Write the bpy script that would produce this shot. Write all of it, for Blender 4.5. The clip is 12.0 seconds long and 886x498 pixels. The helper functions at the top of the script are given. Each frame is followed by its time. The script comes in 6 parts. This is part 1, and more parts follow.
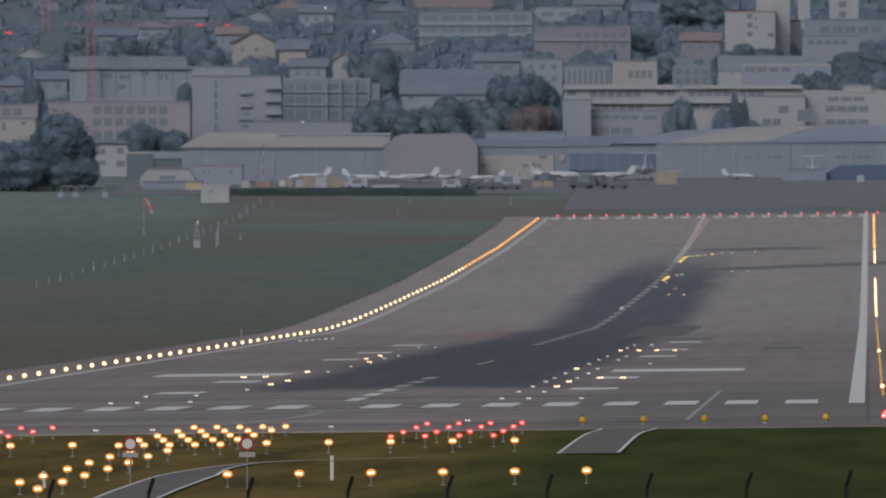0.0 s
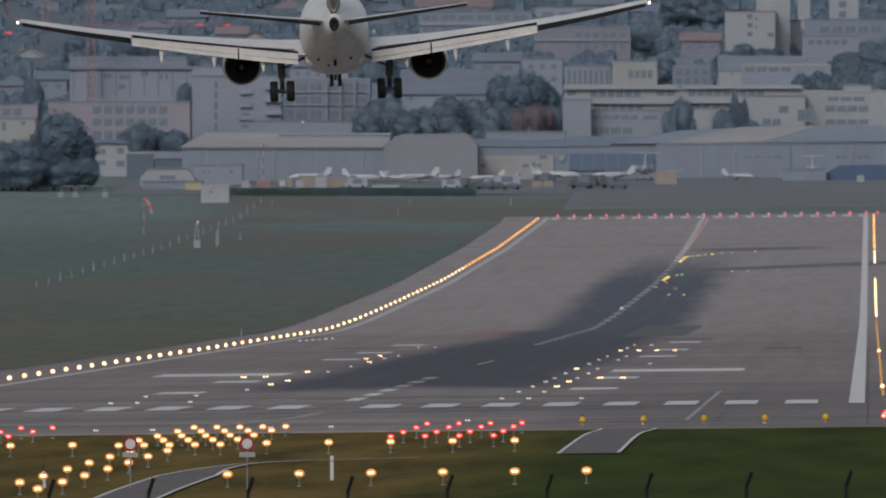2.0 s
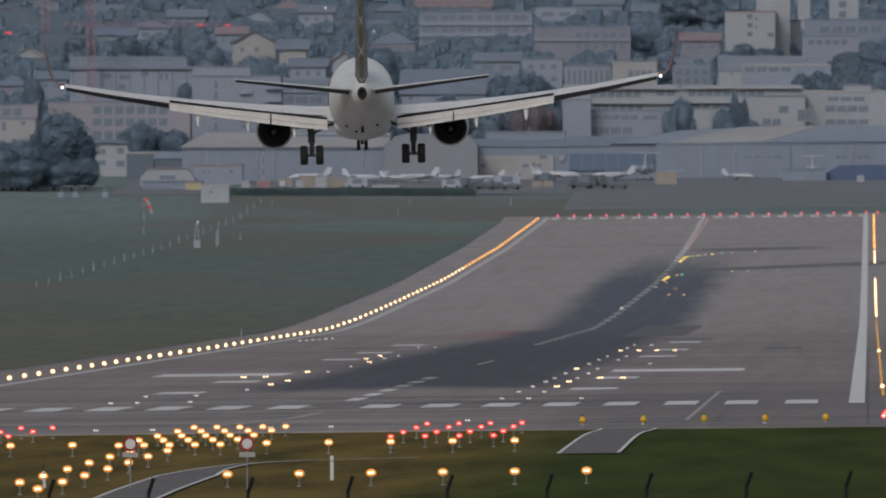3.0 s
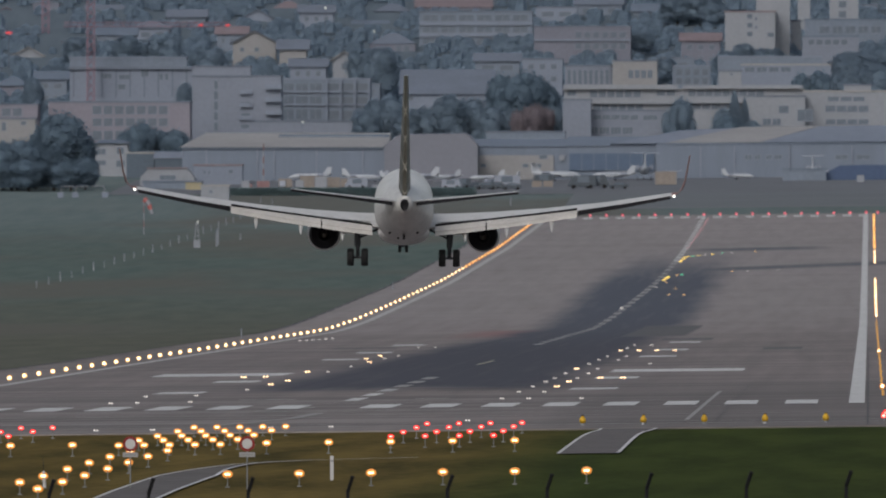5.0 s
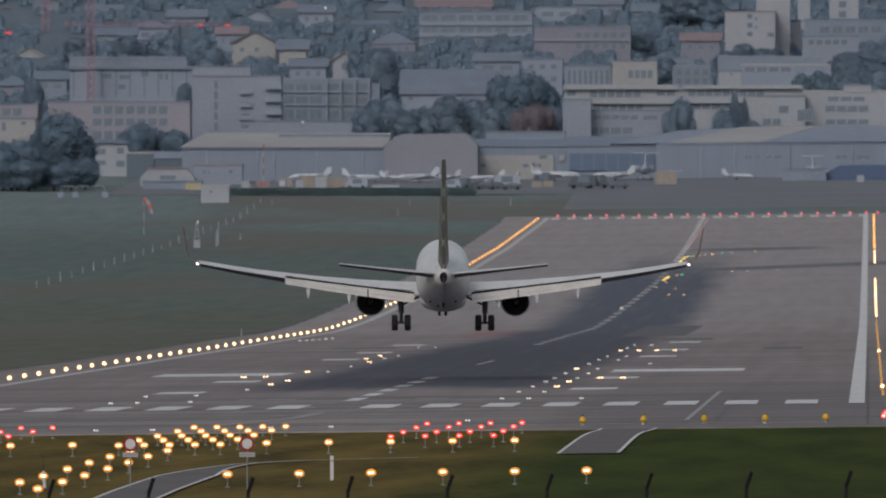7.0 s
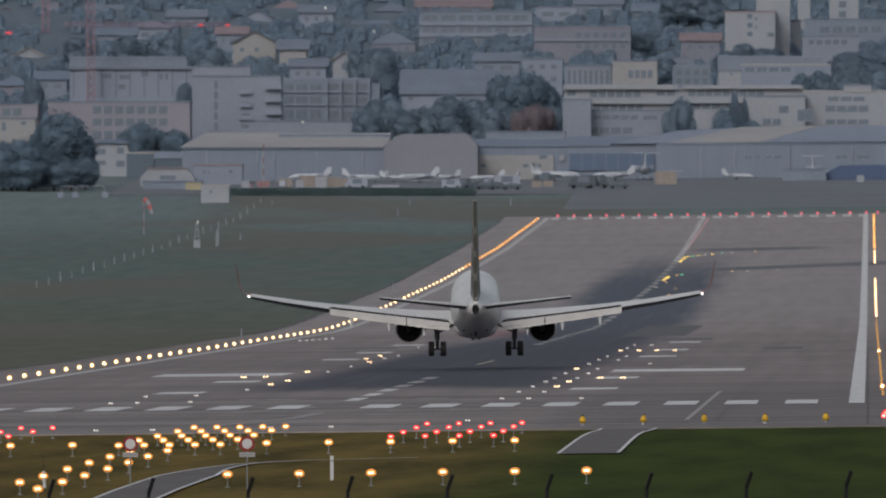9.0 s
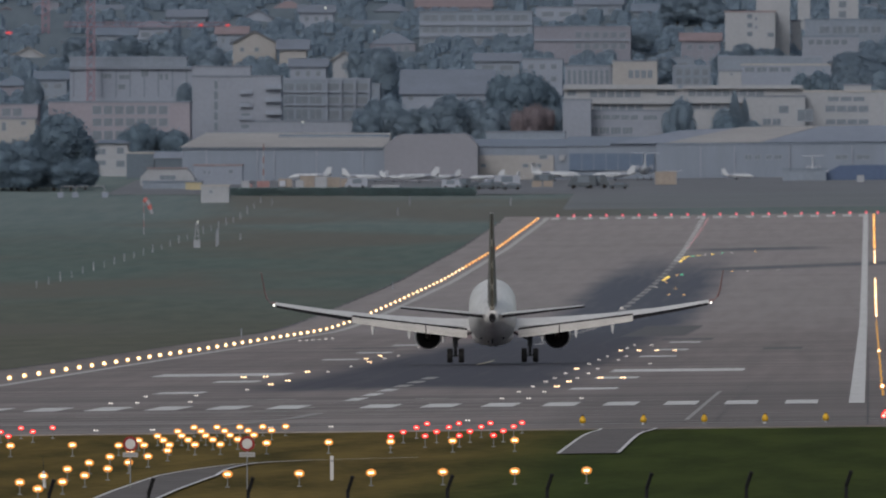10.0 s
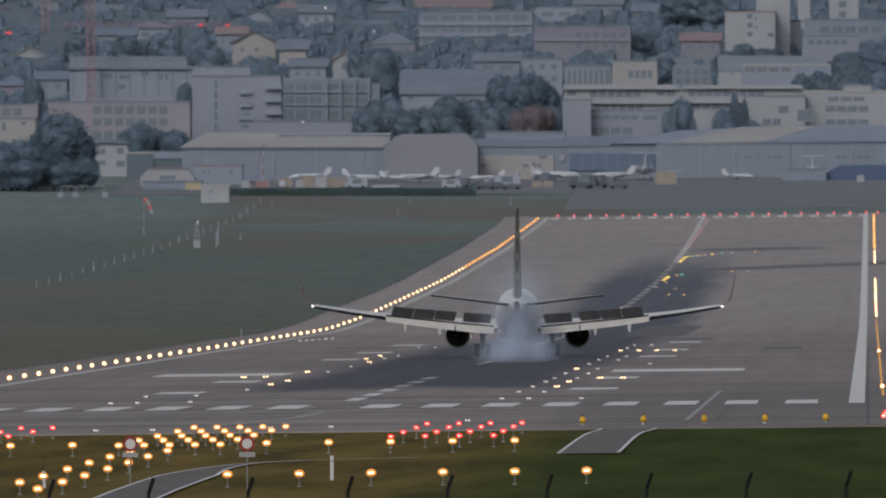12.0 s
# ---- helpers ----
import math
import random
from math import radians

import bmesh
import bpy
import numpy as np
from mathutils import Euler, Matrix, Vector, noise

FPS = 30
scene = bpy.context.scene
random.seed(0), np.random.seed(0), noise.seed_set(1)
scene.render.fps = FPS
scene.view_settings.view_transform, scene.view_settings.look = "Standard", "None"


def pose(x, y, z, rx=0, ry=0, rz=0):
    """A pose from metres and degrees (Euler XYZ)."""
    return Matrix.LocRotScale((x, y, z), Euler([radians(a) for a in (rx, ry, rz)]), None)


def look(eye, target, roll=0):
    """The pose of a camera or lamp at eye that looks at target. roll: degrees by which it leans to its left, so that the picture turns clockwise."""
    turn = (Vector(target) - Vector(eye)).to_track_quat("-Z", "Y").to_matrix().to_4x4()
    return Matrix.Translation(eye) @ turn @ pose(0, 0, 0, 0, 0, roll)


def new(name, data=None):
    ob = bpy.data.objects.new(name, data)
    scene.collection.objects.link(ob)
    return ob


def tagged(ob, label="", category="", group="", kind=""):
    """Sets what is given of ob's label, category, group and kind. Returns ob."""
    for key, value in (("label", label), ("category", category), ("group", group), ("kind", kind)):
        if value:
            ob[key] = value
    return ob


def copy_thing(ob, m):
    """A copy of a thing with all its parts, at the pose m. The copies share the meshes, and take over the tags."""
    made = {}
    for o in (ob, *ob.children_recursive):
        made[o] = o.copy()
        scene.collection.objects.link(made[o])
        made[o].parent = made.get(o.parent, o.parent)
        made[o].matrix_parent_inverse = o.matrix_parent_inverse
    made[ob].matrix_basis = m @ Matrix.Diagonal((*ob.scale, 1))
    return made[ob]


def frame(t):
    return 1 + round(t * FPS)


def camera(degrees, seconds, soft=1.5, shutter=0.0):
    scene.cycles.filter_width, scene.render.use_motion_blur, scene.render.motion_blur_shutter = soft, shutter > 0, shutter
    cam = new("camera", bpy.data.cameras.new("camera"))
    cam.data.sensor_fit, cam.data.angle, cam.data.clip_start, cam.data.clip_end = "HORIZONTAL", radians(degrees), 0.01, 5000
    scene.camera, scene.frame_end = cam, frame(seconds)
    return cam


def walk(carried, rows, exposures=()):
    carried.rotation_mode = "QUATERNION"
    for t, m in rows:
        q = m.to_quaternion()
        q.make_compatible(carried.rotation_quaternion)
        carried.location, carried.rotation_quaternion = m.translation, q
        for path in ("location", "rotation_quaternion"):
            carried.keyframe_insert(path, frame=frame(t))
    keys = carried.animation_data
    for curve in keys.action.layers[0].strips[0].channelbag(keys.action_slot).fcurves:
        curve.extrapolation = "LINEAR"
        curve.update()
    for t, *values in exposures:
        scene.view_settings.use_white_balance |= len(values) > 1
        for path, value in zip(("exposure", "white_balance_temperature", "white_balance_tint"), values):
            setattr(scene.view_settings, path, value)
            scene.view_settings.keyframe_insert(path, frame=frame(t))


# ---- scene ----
cam = camera(2.5, 12.0, soft=1.9)
cam.data.dof.use_dof, cam.data.dof.focus_distance, cam.data.dof.aperture_fstop = True, 920.0, 6.8
STAND = pose(0, 0, 8.0, 90.067, 0, 1.2038)
walk(cam, [(0.0, STAND), (12.0, STAND)])

# ---- sky and light: flat dusk overcast ----
world = bpy.data.worlds.new("overcast_sky")
scene.world = world
world.use_nodes = True
wn, wl = world.node_tree.nodes, world.node_tree.links
sky = wn.new("ShaderNodeTexSky")
sky.sky_type = "NISHITA"
sky.sun_disc = False
sky.sun_elevation, sky.sun_rotation = radians(34), radians(195)
sky.air_density, sky.dust_density = 1.0, 3.0
grey = wn.new("ShaderNodeHueSaturation")
grey.inputs["Saturation"].default_value = 0.52
wl.new(sky.outputs[0], grey.inputs["Color"])
wl.new(grey.outputs[0], wn["Background"].inputs["Color"])
wn["Background"].inputs["Strength"].default_value = 0.1
sun = new("sun", bpy.data.lights.new("sun", "SUN"))
sun.data.energy, sun.data.angle, sun.data.color = 0.95, radians(25), (1.0, 0.95, 0.9)
sun.matrix_basis = look((-30, -95, 66), (0, 0, 0))
scene.view_settings.exposure = 0.05


# ---- materials ----
def links_of(m):
    return m.node_tree.nodes, m.node_tree.links


def surface(name, colour, rough=0.7, metal=0.0, vary=0.25, big=0.05, small=1.5, bump=0.0, stretch=(1, 1, 1), second=None, random_piece=0.0):
    """A surface with two scales of variation: broad stains and fine grain. colour: linear base colour."""
    m = bpy.data.materials.new(name)
    m.use_nodes = True
    n, l = links_of(m)
    p = n["Principled BSDF"]
    p.inputs["Roughness"].default_value, p.inputs["Metallic"].default_value = rough, metal
    p.inputs["Specular IOR Level"].default_value = 0.3
    co = n.new("ShaderNodeTexCoord")
    mp = n.new("ShaderNodeMapping")
    mp.inputs["Scale"].default_value = stretch
    l.new(co.outputs["Object"], mp.inputs["Vector"])
    a, b = n.new("ShaderNodeTexNoise"), n.new("ShaderNodeTexNoise")
    for t, s in ((a, big), (b, small)):
        t.inputs["Scale"].default_value, t.inputs["Detail"].default_value = s, 4
        l.new(mp.outputs[0], t.inputs["Vector"])
    add = n.new("ShaderNodeMath")
    add.operation = "ADD"
    l.new(a.outputs[0], add.inputs[0])
    l.new(b.outputs[0], add.inputs[1])
    source = add
    if random_piece:
        info = n.new("ShaderNodeObjectInfo")
        tint = n.new("ShaderNodeMath")
        tint.operation = "MULTIPLY_ADD"
        l.new(info.outputs["Random"], tint.inputs[0])
        tint.inputs[1].default_value = random_piece
        l.new(add.outputs[0], tint.inputs[2])
        source = tint
    ramp = n.new("ShaderNodeMapRange")
    ramp.inputs["From Min"].default_value, ramp.inputs["From Max"].default_value = 0.6, 1.4 + random_piece
    l.new(source.outputs[0], ramp.inputs["Value"])
    mix = n.new("ShaderNodeMix")
    mix.data_type = "RGBA"
    lo = [c * (1 - vary) for c in colour]
    hi = [min(1, c * (1 + vary)) for c in (second or colour)]
    mix.inputs["A"].default_value, mix.inputs["B"].default_value = (*lo, 1), (*hi, 1)
    l.new(ramp.outputs[0], mix.inputs["Factor"])
    l.new(mix.outputs["Result"], p.inputs["Base Color"])
    if bump:
        bp = n.new("ShaderNodeBump")
        bp.inputs["Strength"].default_value = bump
        l.new(b.outputs[0], bp.inputs["Height"])
        l.new(bp.outputs[0], p.inputs["Normal"])
    return m


def glowing(name, colour, strength):
    m = bpy.data.materials.new(name)
    m.use_nodes = True
    p = m.node_tree.nodes["Principled BSDF"]
    p.inputs["Base Color"].default_value = (*[0.25 * c for c in colour], 1)
    p.inputs["Emission Color"].default_value = (*colour, 1)
    p.inputs["Emission Strength"].default_value = strength
    return m


def value_node(n, l, op, a, b=None, c=None):
    q = n.new("ShaderNodeMath")
    q.operation = op
    for i, v in enumerate((a, b, c)):
        if v is None:
            continue
        if isinstance(v, (int, float)):
            q.inputs[i].default_value = v
        else:
            l.new(v, q.inputs[i])
    return q.outputs[0]


def ease(n, l, v, lo, hi):
    q = n.new("ShaderNodeMapRange")
    q.interpolation_type = "SMOOTHSTEP"
    q.inputs["From Min"].default_value, q.inputs["From Max"].default_value = lo, hi
    l.new(v, q.inputs["Value"])
    return q.outputs[0]


def blend(n, l, f, a, b):
    q = n.new("ShaderNodeMix")
    q.data_type = "RGBA"
    if isinstance(f, (int, float)):
        q.inputs["Factor"].default_value = f
    else:
        l.new(f, q.inputs["Factor"])
    for key, v in (("A", a), ("B", b)):
        if isinstance(v, tuple):
            q.inputs[key].default_value = (*v, 1)
        else:
            l.new(v, q.inputs[key])
    return q.outputs["Result"]


def noise_at(n, l, vec, scale, detail=4.0, stretch=(1, 1, 1)):
    mp = n.new("ShaderNodeMapping")
    mp.inputs["Scale"].default_value = stretch
    l.new(vec, mp.inputs["Vector"])
    t = n.new("ShaderNodeTexNoise")
    t.inputs["Scale"].default_value, t.inputs["Detail"].default_value = scale, detail
    l.new(mp.outputs[0], t.inputs["Vector"])
    return t.outputs[0]


def pavement_material():
    """Grooved runway concrete: long wheel-path streaks, cross joints, patched bays, and the rubber laid down along the centre."""
    m = bpy.data.materials.new("runway_concrete")
    m.use_nodes = True
    n, l = links_of(m)
    p = n["Principled BSDF"]
    co = n.new("ShaderNodeTexCoord").outputs["Object"]
    sx = n.new("ShaderNodeSeparateXYZ")
    l.new(co, sx.inputs[0])
    x, y = sx.outputs[0], sx.outputs[1]
    streak = noise_at(n, l, co, 1.0, 5, (0.5, 0.006, 1))
    bays = noise_at(n, l, co, 1.0, 3, (0.02, 0.03, 1))
    cross = noise_at(n, l, co, 1.0, 4, (0.01, 0.075, 1))
    grain = noise_at(n, l, co, 1.2, 3, (1, 0.3, 1))
    shade = value_node(n, l, "ADD", value_node(n, l, "MULTIPLY", streak, 0.4), value_node(n, l, "MULTIPLY", bays, 0.35))
    shade = value_node(n, l, "ADD", shade, value_node(n, l, "MULTIPLY", grain, 0.25))
    base = blend(n, l, ease(n, l, shade, 0.3, 0.7), (0.142, 0.123, 0.121), (0.222, 0.192, 0.188))
    # far half paler: distance haze put into the concrete colour
    hazed = blend(n, l, ease(n, l, shade, 0.3, 0.7), (0.19, 0.173, 0.174), (0.268, 0.242, 0.243))
    base = blend(n, l, ease(n, l, y, 1850, 2700), base, hazed)
    # fresh seams across the approach end
    near = value_node(n, l, "SUBTRACT", 1.0, ease(n, l, y, 1230, 1420))
    seam = value_node(n, l, "MULTIPLY", ease(n, l, cross, 0.5, 0.66), near)
    base = blend(n, l, value_node(n, l, "MULTIPLY", seam, 0.38), base, (0.25, 0.236, 0.231))
    dark_bay = value_node(n, l, "MULTIPLY", ease(n, l, cross, 0.5, 0.36), value_node(n, l, "SUBTRACT", 1.0, ease(n, l, y, 1900, 2300)))
    base = blend(n, l, value_node(n, l, "MULTIPLY", dark_bay, 0.6), base, (0.085, 0.08, 0.08))
    # darker surfacing at the eastern side of the approach end
    dark_east = value_node(n, l, "MULTIPLY", value_node(n, l, "SUBTRACT", 1.0, ease(n, l, y, 1180, 1460)), ease(n, l, x, -24, -10))
    base = blend(n, l, value_node(n, l, "MULTIPLY", dark_east, 0.5), base, (0.085, 0.078, 0.076))
    # rubber
    wob = noise_at(n, l, co, 1.0, 4, (0.12, 0.012, 1))
    u = value_node(n, l, "ABSOLUTE", value_node(n, l, "SUBTRACT", value_node(n, l, "ADD", x, 30.6), ease(n, l, y, 1700, 2300)))
    u = value_node(n, l, "ADD", u, value_node(n, l, "MULTIPLY", value_node(n, l, "SUBTRACT", wob, 0.5), 5.0))
    u = value_node(n, l, "ADD", u, value_node(n, l, "MULTIPLY", ease(n, l, y, 1650, 2250), 1.7))
    wide = value_node(n, l, "SUBTRACT", 1.0, ease(n, l, u, 7.0, 12.6))
    along = value_node(n, l, "ADD", y, value_node(n, l, "MULTIPLY", value_node(n, l, "SUBTRACT", wob, 0.5), 110.0))
    start = ease(n, l, along, 1290, 1350)
    stop = value_node(n, l, "SUBTRACT", 1.0, ease(n, l, along, 2850, 3350))
    lane = noise_at(n, l, co, 1.0, 5, (0.9, 0.008, 1))
    rub = value_node(n, l, "MULTIPLY", value_node(n, l, "MULTIPLY", wide, start), stop)
    # tyre tracks that peel off towards the two exits
    for y_at, lean, end in ((3327.0, 1.1, -4.0), (3085.0, 2.4, 30.0)):
        off = value_node(n, l, "ABSOLUTE", value_node(n, l, "SUBTRACT", y, value_node(n, l, "ADD", value_node(n, l, "MULTIPLY", x, lean), y_at)))
        band = value_node(n, l, "SUBTRACT", 1.0, ease(n, l, off, 10, 34))
        band = value_node(n, l, "MULTIPLY", band, ease(n, l, x, -31, -24))
        band = value_node(n, l, "MULTIPLY", band, value_node(n, l, "SUBTRACT", 1.0, ease(n, l, x, end - 9, end)))
        rub = value_node(n, l, "MAXIMUM", rub, value_node(n, l, "MULTIPLY", band, 0.8))
    rub = value_node(n, l, "MULTIPLY", rub, value_node(n, l, "ADD", 0.6, value_node(n, l, "MULTIPLY", lane, 0.75)))
    rub = value_node(n, l, "MINIMUM", rub, 0.96)
    # reddish patch west of the rubber: reflected red light put into the colour
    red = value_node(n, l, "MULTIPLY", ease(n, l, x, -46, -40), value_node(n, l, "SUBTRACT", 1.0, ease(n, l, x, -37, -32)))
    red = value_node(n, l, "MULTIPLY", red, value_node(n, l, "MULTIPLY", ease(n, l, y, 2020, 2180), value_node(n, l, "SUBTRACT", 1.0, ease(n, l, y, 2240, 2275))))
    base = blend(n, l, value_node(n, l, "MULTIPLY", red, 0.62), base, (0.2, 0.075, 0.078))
    # rubber also turns paler and bluer farther out, as painted haze
    base = blend(n, l, rub, base, blend(n, l, ease(n, l, y, 1700, 2600), (0.04, 0.041, 0.058), (0.056, 0.065, 0.089)))
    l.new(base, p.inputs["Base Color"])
    p.inputs["Roughness"].default_value = 0.78
    p.inputs["Specular IOR Level"].default_value = 0.2
    bp = n.new("ShaderNodeBump")
    bp.inputs["Strength"].default_value = 0.2
    l.new(grain, bp.inputs["Height"])
    l.new(bp.outputs[0], p.inputs["Normal"])
    return m


def grass_material():
    """Mown airfield grass: short dark turf on the approach with lamp glow painted in, grey-green meadow along the
    runway with painted haze, bare and dried-out patches.
    """
    m = bpy.data.materials.new("airfield_grass")
    m.use_nodes = True
    n, l = links_of(m)
    p = n["Principled BSDF"]
    co = n.new("ShaderNodeTexCoord").outputs["Object"]
    sx = n.new("ShaderNodeSeparateXYZ")
    l.new(co, sx.inputs[0])
    big = noise_at(n, l, co, 1.0, 4, (0.014, 0.0035, 0))
    mid = noise_at(n, l, co, 1.0, 5, (0.3, 0.02, 0))
    fine = noise_at(n, l, co, 1.0, 6, (1.3, 0.3, 0))
    blade = noise_at(n, l, co, 1.0, 5, (3.0, 3.0, 0))
    f = value_node(n, l, "ADD", value_node(n, l, "MULTIPLY", mid, 0.5), value_node(n, l, "ADD", value_node(n, l, "MULTIPLY", fine, 0.25), value_node(n, l, "MULTIPLY", blade, 0.25)))
    f = ease(n, l, f, 0.36, 0.64)
    turf = blend(n, l, f, (0.022, 0.034, 0.007), (0.046, 0.061, 0.013))
    # western turf browner: the approach lamps' warm glow put into its colour
    lamplit = blend(n, l, f, (0.05, 0.041, 0.012), (0.145, 0.105, 0.034))
    turf = blend(n, l, ease(n, l, sx.outputs[0], -20, -11), lamplit, turf)
    turf = blend(n, l, ease(n, l, big, 0.5, 0.68), turf, (0.05, 0.047, 0.015))
    # meadow and scrub greyer and bluer with distance: haze put into the colours
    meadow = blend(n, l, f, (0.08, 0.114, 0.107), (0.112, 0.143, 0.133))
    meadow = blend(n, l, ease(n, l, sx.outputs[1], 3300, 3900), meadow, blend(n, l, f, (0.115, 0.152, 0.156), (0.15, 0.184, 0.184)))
    brown = blend(n, l, f, (0.086, 0.094, 0.078), (0.12, 0.122, 0.1))
    patchy = value_node(n, l, "ADD", sx.outputs[1], value_node(n, l, "MULTIPLY", value_node(n, l, "SUBTRACT", big, 0.5), 1500.0))
    meadow = blend(n, l, ease(n, l, patchy, 3000, 2100), meadow, brown)
    meadow = blend(n, l, value_node(n, l, "MULTIPLY", ease(n, l, big, 0.46, 0.66), 0.75), meadow, (0.125, 0.118, 0.105))
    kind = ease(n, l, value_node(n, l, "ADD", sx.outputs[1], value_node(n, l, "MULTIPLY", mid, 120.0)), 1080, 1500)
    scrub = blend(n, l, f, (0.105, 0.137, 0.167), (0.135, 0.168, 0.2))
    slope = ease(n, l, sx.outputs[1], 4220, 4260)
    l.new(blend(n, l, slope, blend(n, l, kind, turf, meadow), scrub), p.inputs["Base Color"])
    p.inputs["Roughness"].default_value = 0.95
    p.inputs["Specular IOR Level"].default_value = 0.02
    bp = n.new("ShaderNodeBump")
    bp.inputs["Strength"].default_value = 0.4
    l.new(blade, bp.inputs["Height"])
    l.new(bp.outputs[0], p.inputs["Normal"])
    return m


RUNWAY = pavement_material()
GRASS = grass_material()
PAINT = surface("worn_white_paint", (0.5, 0.5, 0.5), 0.6, vary=0.3, big=0.15, small=2.5)
PAINT_WORN = surface("half_worn_white_paint", (0.38, 0.375, 0.37), 0.7, vary=0.3, big=0.2, small=2.5)
PAINT_DIM = surface("faded_white_paint", (0.27, 0.265, 0.26), 0.7, vary=0.35, big=0.2, small=2.5)
PAINT_YELLOW = surface("faded_yellow_paint", (0.33, 0.3, 0.22), 0.7, vary=0.3, big=0.2, small=2)
SEAL = surface("tar_seal", (0.03, 0.03, 0.034), 0.6, vary=0.3)
ASPHALT = surface("service_road_asphalt", (0.098, 0.088, 0.087), 0.85, vary=0.35, big=0.25, small=2, bump=0.2)
STEEL = surface("galvanised_steel", (0.19, 0.195, 0.2), 0.5, 0.4, vary=0.2)
BLACK_STEEL = surface("black_painted_steel", (0.006, 0.006, 0.008), 0.8, vary=0.3)
CASING_YELLOW = surface("yellow_enamel", (0.45, 0.27, 0.018), 0.4, vary=0.2, small=6)
WHITE_ENAMEL = surface("white_enamel", (0.4, 0.4, 0.41), 0.4, vary=0.1, small=5)
PLATE_GREY = surface("weathered_sign_plate", (0.24, 0.24, 0.25), 0.5, vary=0.15, small=5)
RED_ENAMEL = surface("red_enamel", (0.17, 0.01, 0.01), 0.4, vary=0.2, small=5)
LAMP_WARM = glowing("warm_white_lamp", (1.0, 0.72, 0.36), 3.0)
HALO_WARM = glowing("amber_lens_halo", (1.0, 0.38, 0.075), 0.6)
HALO_EDGE = glowing("edge_lens_halo", (1.0, 0.55, 0.22), 0.9)
LAMP_EDGE = glowing("edge_lamp", (1.0, 0.76, 0.44), 3.6)
LAMP_AMBER = glowing("amber_lamp", (1.0, 0.56, 0.18), 1.9)
HALO_AMBER = glowing("dull_amber_lens_halo", (1.0, 0.32, 0.07), 0.5)
LAMP_RED = glowing("red_lamp", (1.0, 0.3, 0.26), 3.0)
HALO_RED = glowing("red_lens_halo", (1.0, 0.012, 0.012), 1.5)
LAMP_PINK = glowing("end_lamp", (1.0, 0.3, 0.36), 0.95)
HALO_PINK = glowing("end_lens_halo", (1.0, 0.06, 0.1), 0.42)
LAMP_INSET = glowing("inset_lamp", (1.0, 0.66, 0.36), 3.2)
LAMP_INSET_WHITE = glowing("inset_white_lamp", (1.0, 0.92, 0.85), 0.9)
LAMP_GREEN = glowing("green_lamp", (0.1, 1.0, 0.5), 0.8)
LAMP_YELLOW = glowing("yellow_inset_lamp", (1.0, 0.68, 0.12), 1.7)
LAMP_NAV = glowing("navigation_lamp", (1.0, 0.96, 0.9), 2.5)
LAMP_GLIM = glowing("dim_amber_lamp", (1.0, 0.52, 0.14), 0.36)


# ---- mesh helpers ----
def mesh_of(name, bm, *mats, smooth=False):
    me = bpy.data.meshes.new(name)
    bm.normal_update()
    bm.to_mesh(me)
    bm.free()
    for mt in mats:
        me.materials.append(mt)
    if smooth:
        me.shade_smooth()
    return me


def part(name, bm, material, parent, label="", smooth=False):
    me = bm if isinstance(bm, bpy.types.Mesh) else mesh_of(name, bm, material, smooth=smooth)
    ob = new(name, me)
    ob.parent = parent
    return tagged(ob, label)


def empty(name, m, label, category, group="", kind=""):
    ob = new(name)
    ob.empty_display_size = 0.2
    ob.matrix_basis = m
    return tagged(ob, label, category, group, kind)


def box(bm, x0, x1, y0, y1, z0, z1):
    v = [bm.verts.new((x, y, z)) for z in (z0, z1) for x, y in ((x0, y0), (x1, y0), (x1, y1), (x0, y1))]
    for f in ((3, 2, 1, 0), (4, 5, 6, 7), (0, 1, 5, 4), (1, 2, 6, 5), (2, 3, 7, 6), (3, 0, 4, 7)):
        bm.faces.new([v[i] for i in f])
    return bm


def box_bm(*a):
    return box(bmesh.new(), *a)


def rod(bm, a, b, r0, r1=None, seg=8):
    a, b = Vector(a), Vector(b)
    r1 = r0 if r1 is None else r1
    q = (b - a).to_track_quat("Z", "Y").to_matrix()
    rings = []
    for c, r in ((a, r0), (b, r1)):
        rings.append([bm.verts.new(c + q @ Vector((r * math.cos(i * 2 * math.pi / seg), r * math.sin(i * 2 * math.pi / seg), 0))) for i in range(seg)])
    for i in range(seg):
        j = (i + 1) % seg
        bm.faces.new((rings[0][i], rings[0][j], rings[1][j], rings[1][i]))
    bm.faces.new(list(reversed(rings[0])))
    bm.faces.new(rings[1])
    return bm


def rod_bm(*a, **k):
    return rod(bmesh.new(), *a, **k)


def loft(bm, rings, caps=True):
    vs = [[bm.verts.new(p) for p in r] for r in rings]
    for a, b in zip(vs, vs[1:]):
        for i in range(len(a)):
            j = (i + 1) % len(a)
            bm.faces.new((a[i], a[j], b[j], b[i]))
    if caps:
        bm.faces.new(list(reversed(vs[0])))
        bm.faces.new(vs[-1])
    return bm


def ball(bm, c, r, sub=1, squash=(1, 1, 1)):
    got = bmesh.ops.create_icosphere(bm, subdivisions=sub, radius=r)["verts"]
    for v in got:
        v.co = Vector(c) + Vector([a * b for a, b in zip(v.co, squash)])
    return bm


# ---- the lie of the land: height of the ground along the runway, and its slight fall to the west ----
FALL = 0.011
ALONG = [0, 500, 700, 760, 876, 975, 1010, 1148, 1395, 1603, 1885, 2066, 2286, 2415, 2559, 2905, 3360, 3773, 3900, 4000, 4150, 4250, 4400, 4550, 4700, 4850, 4995]
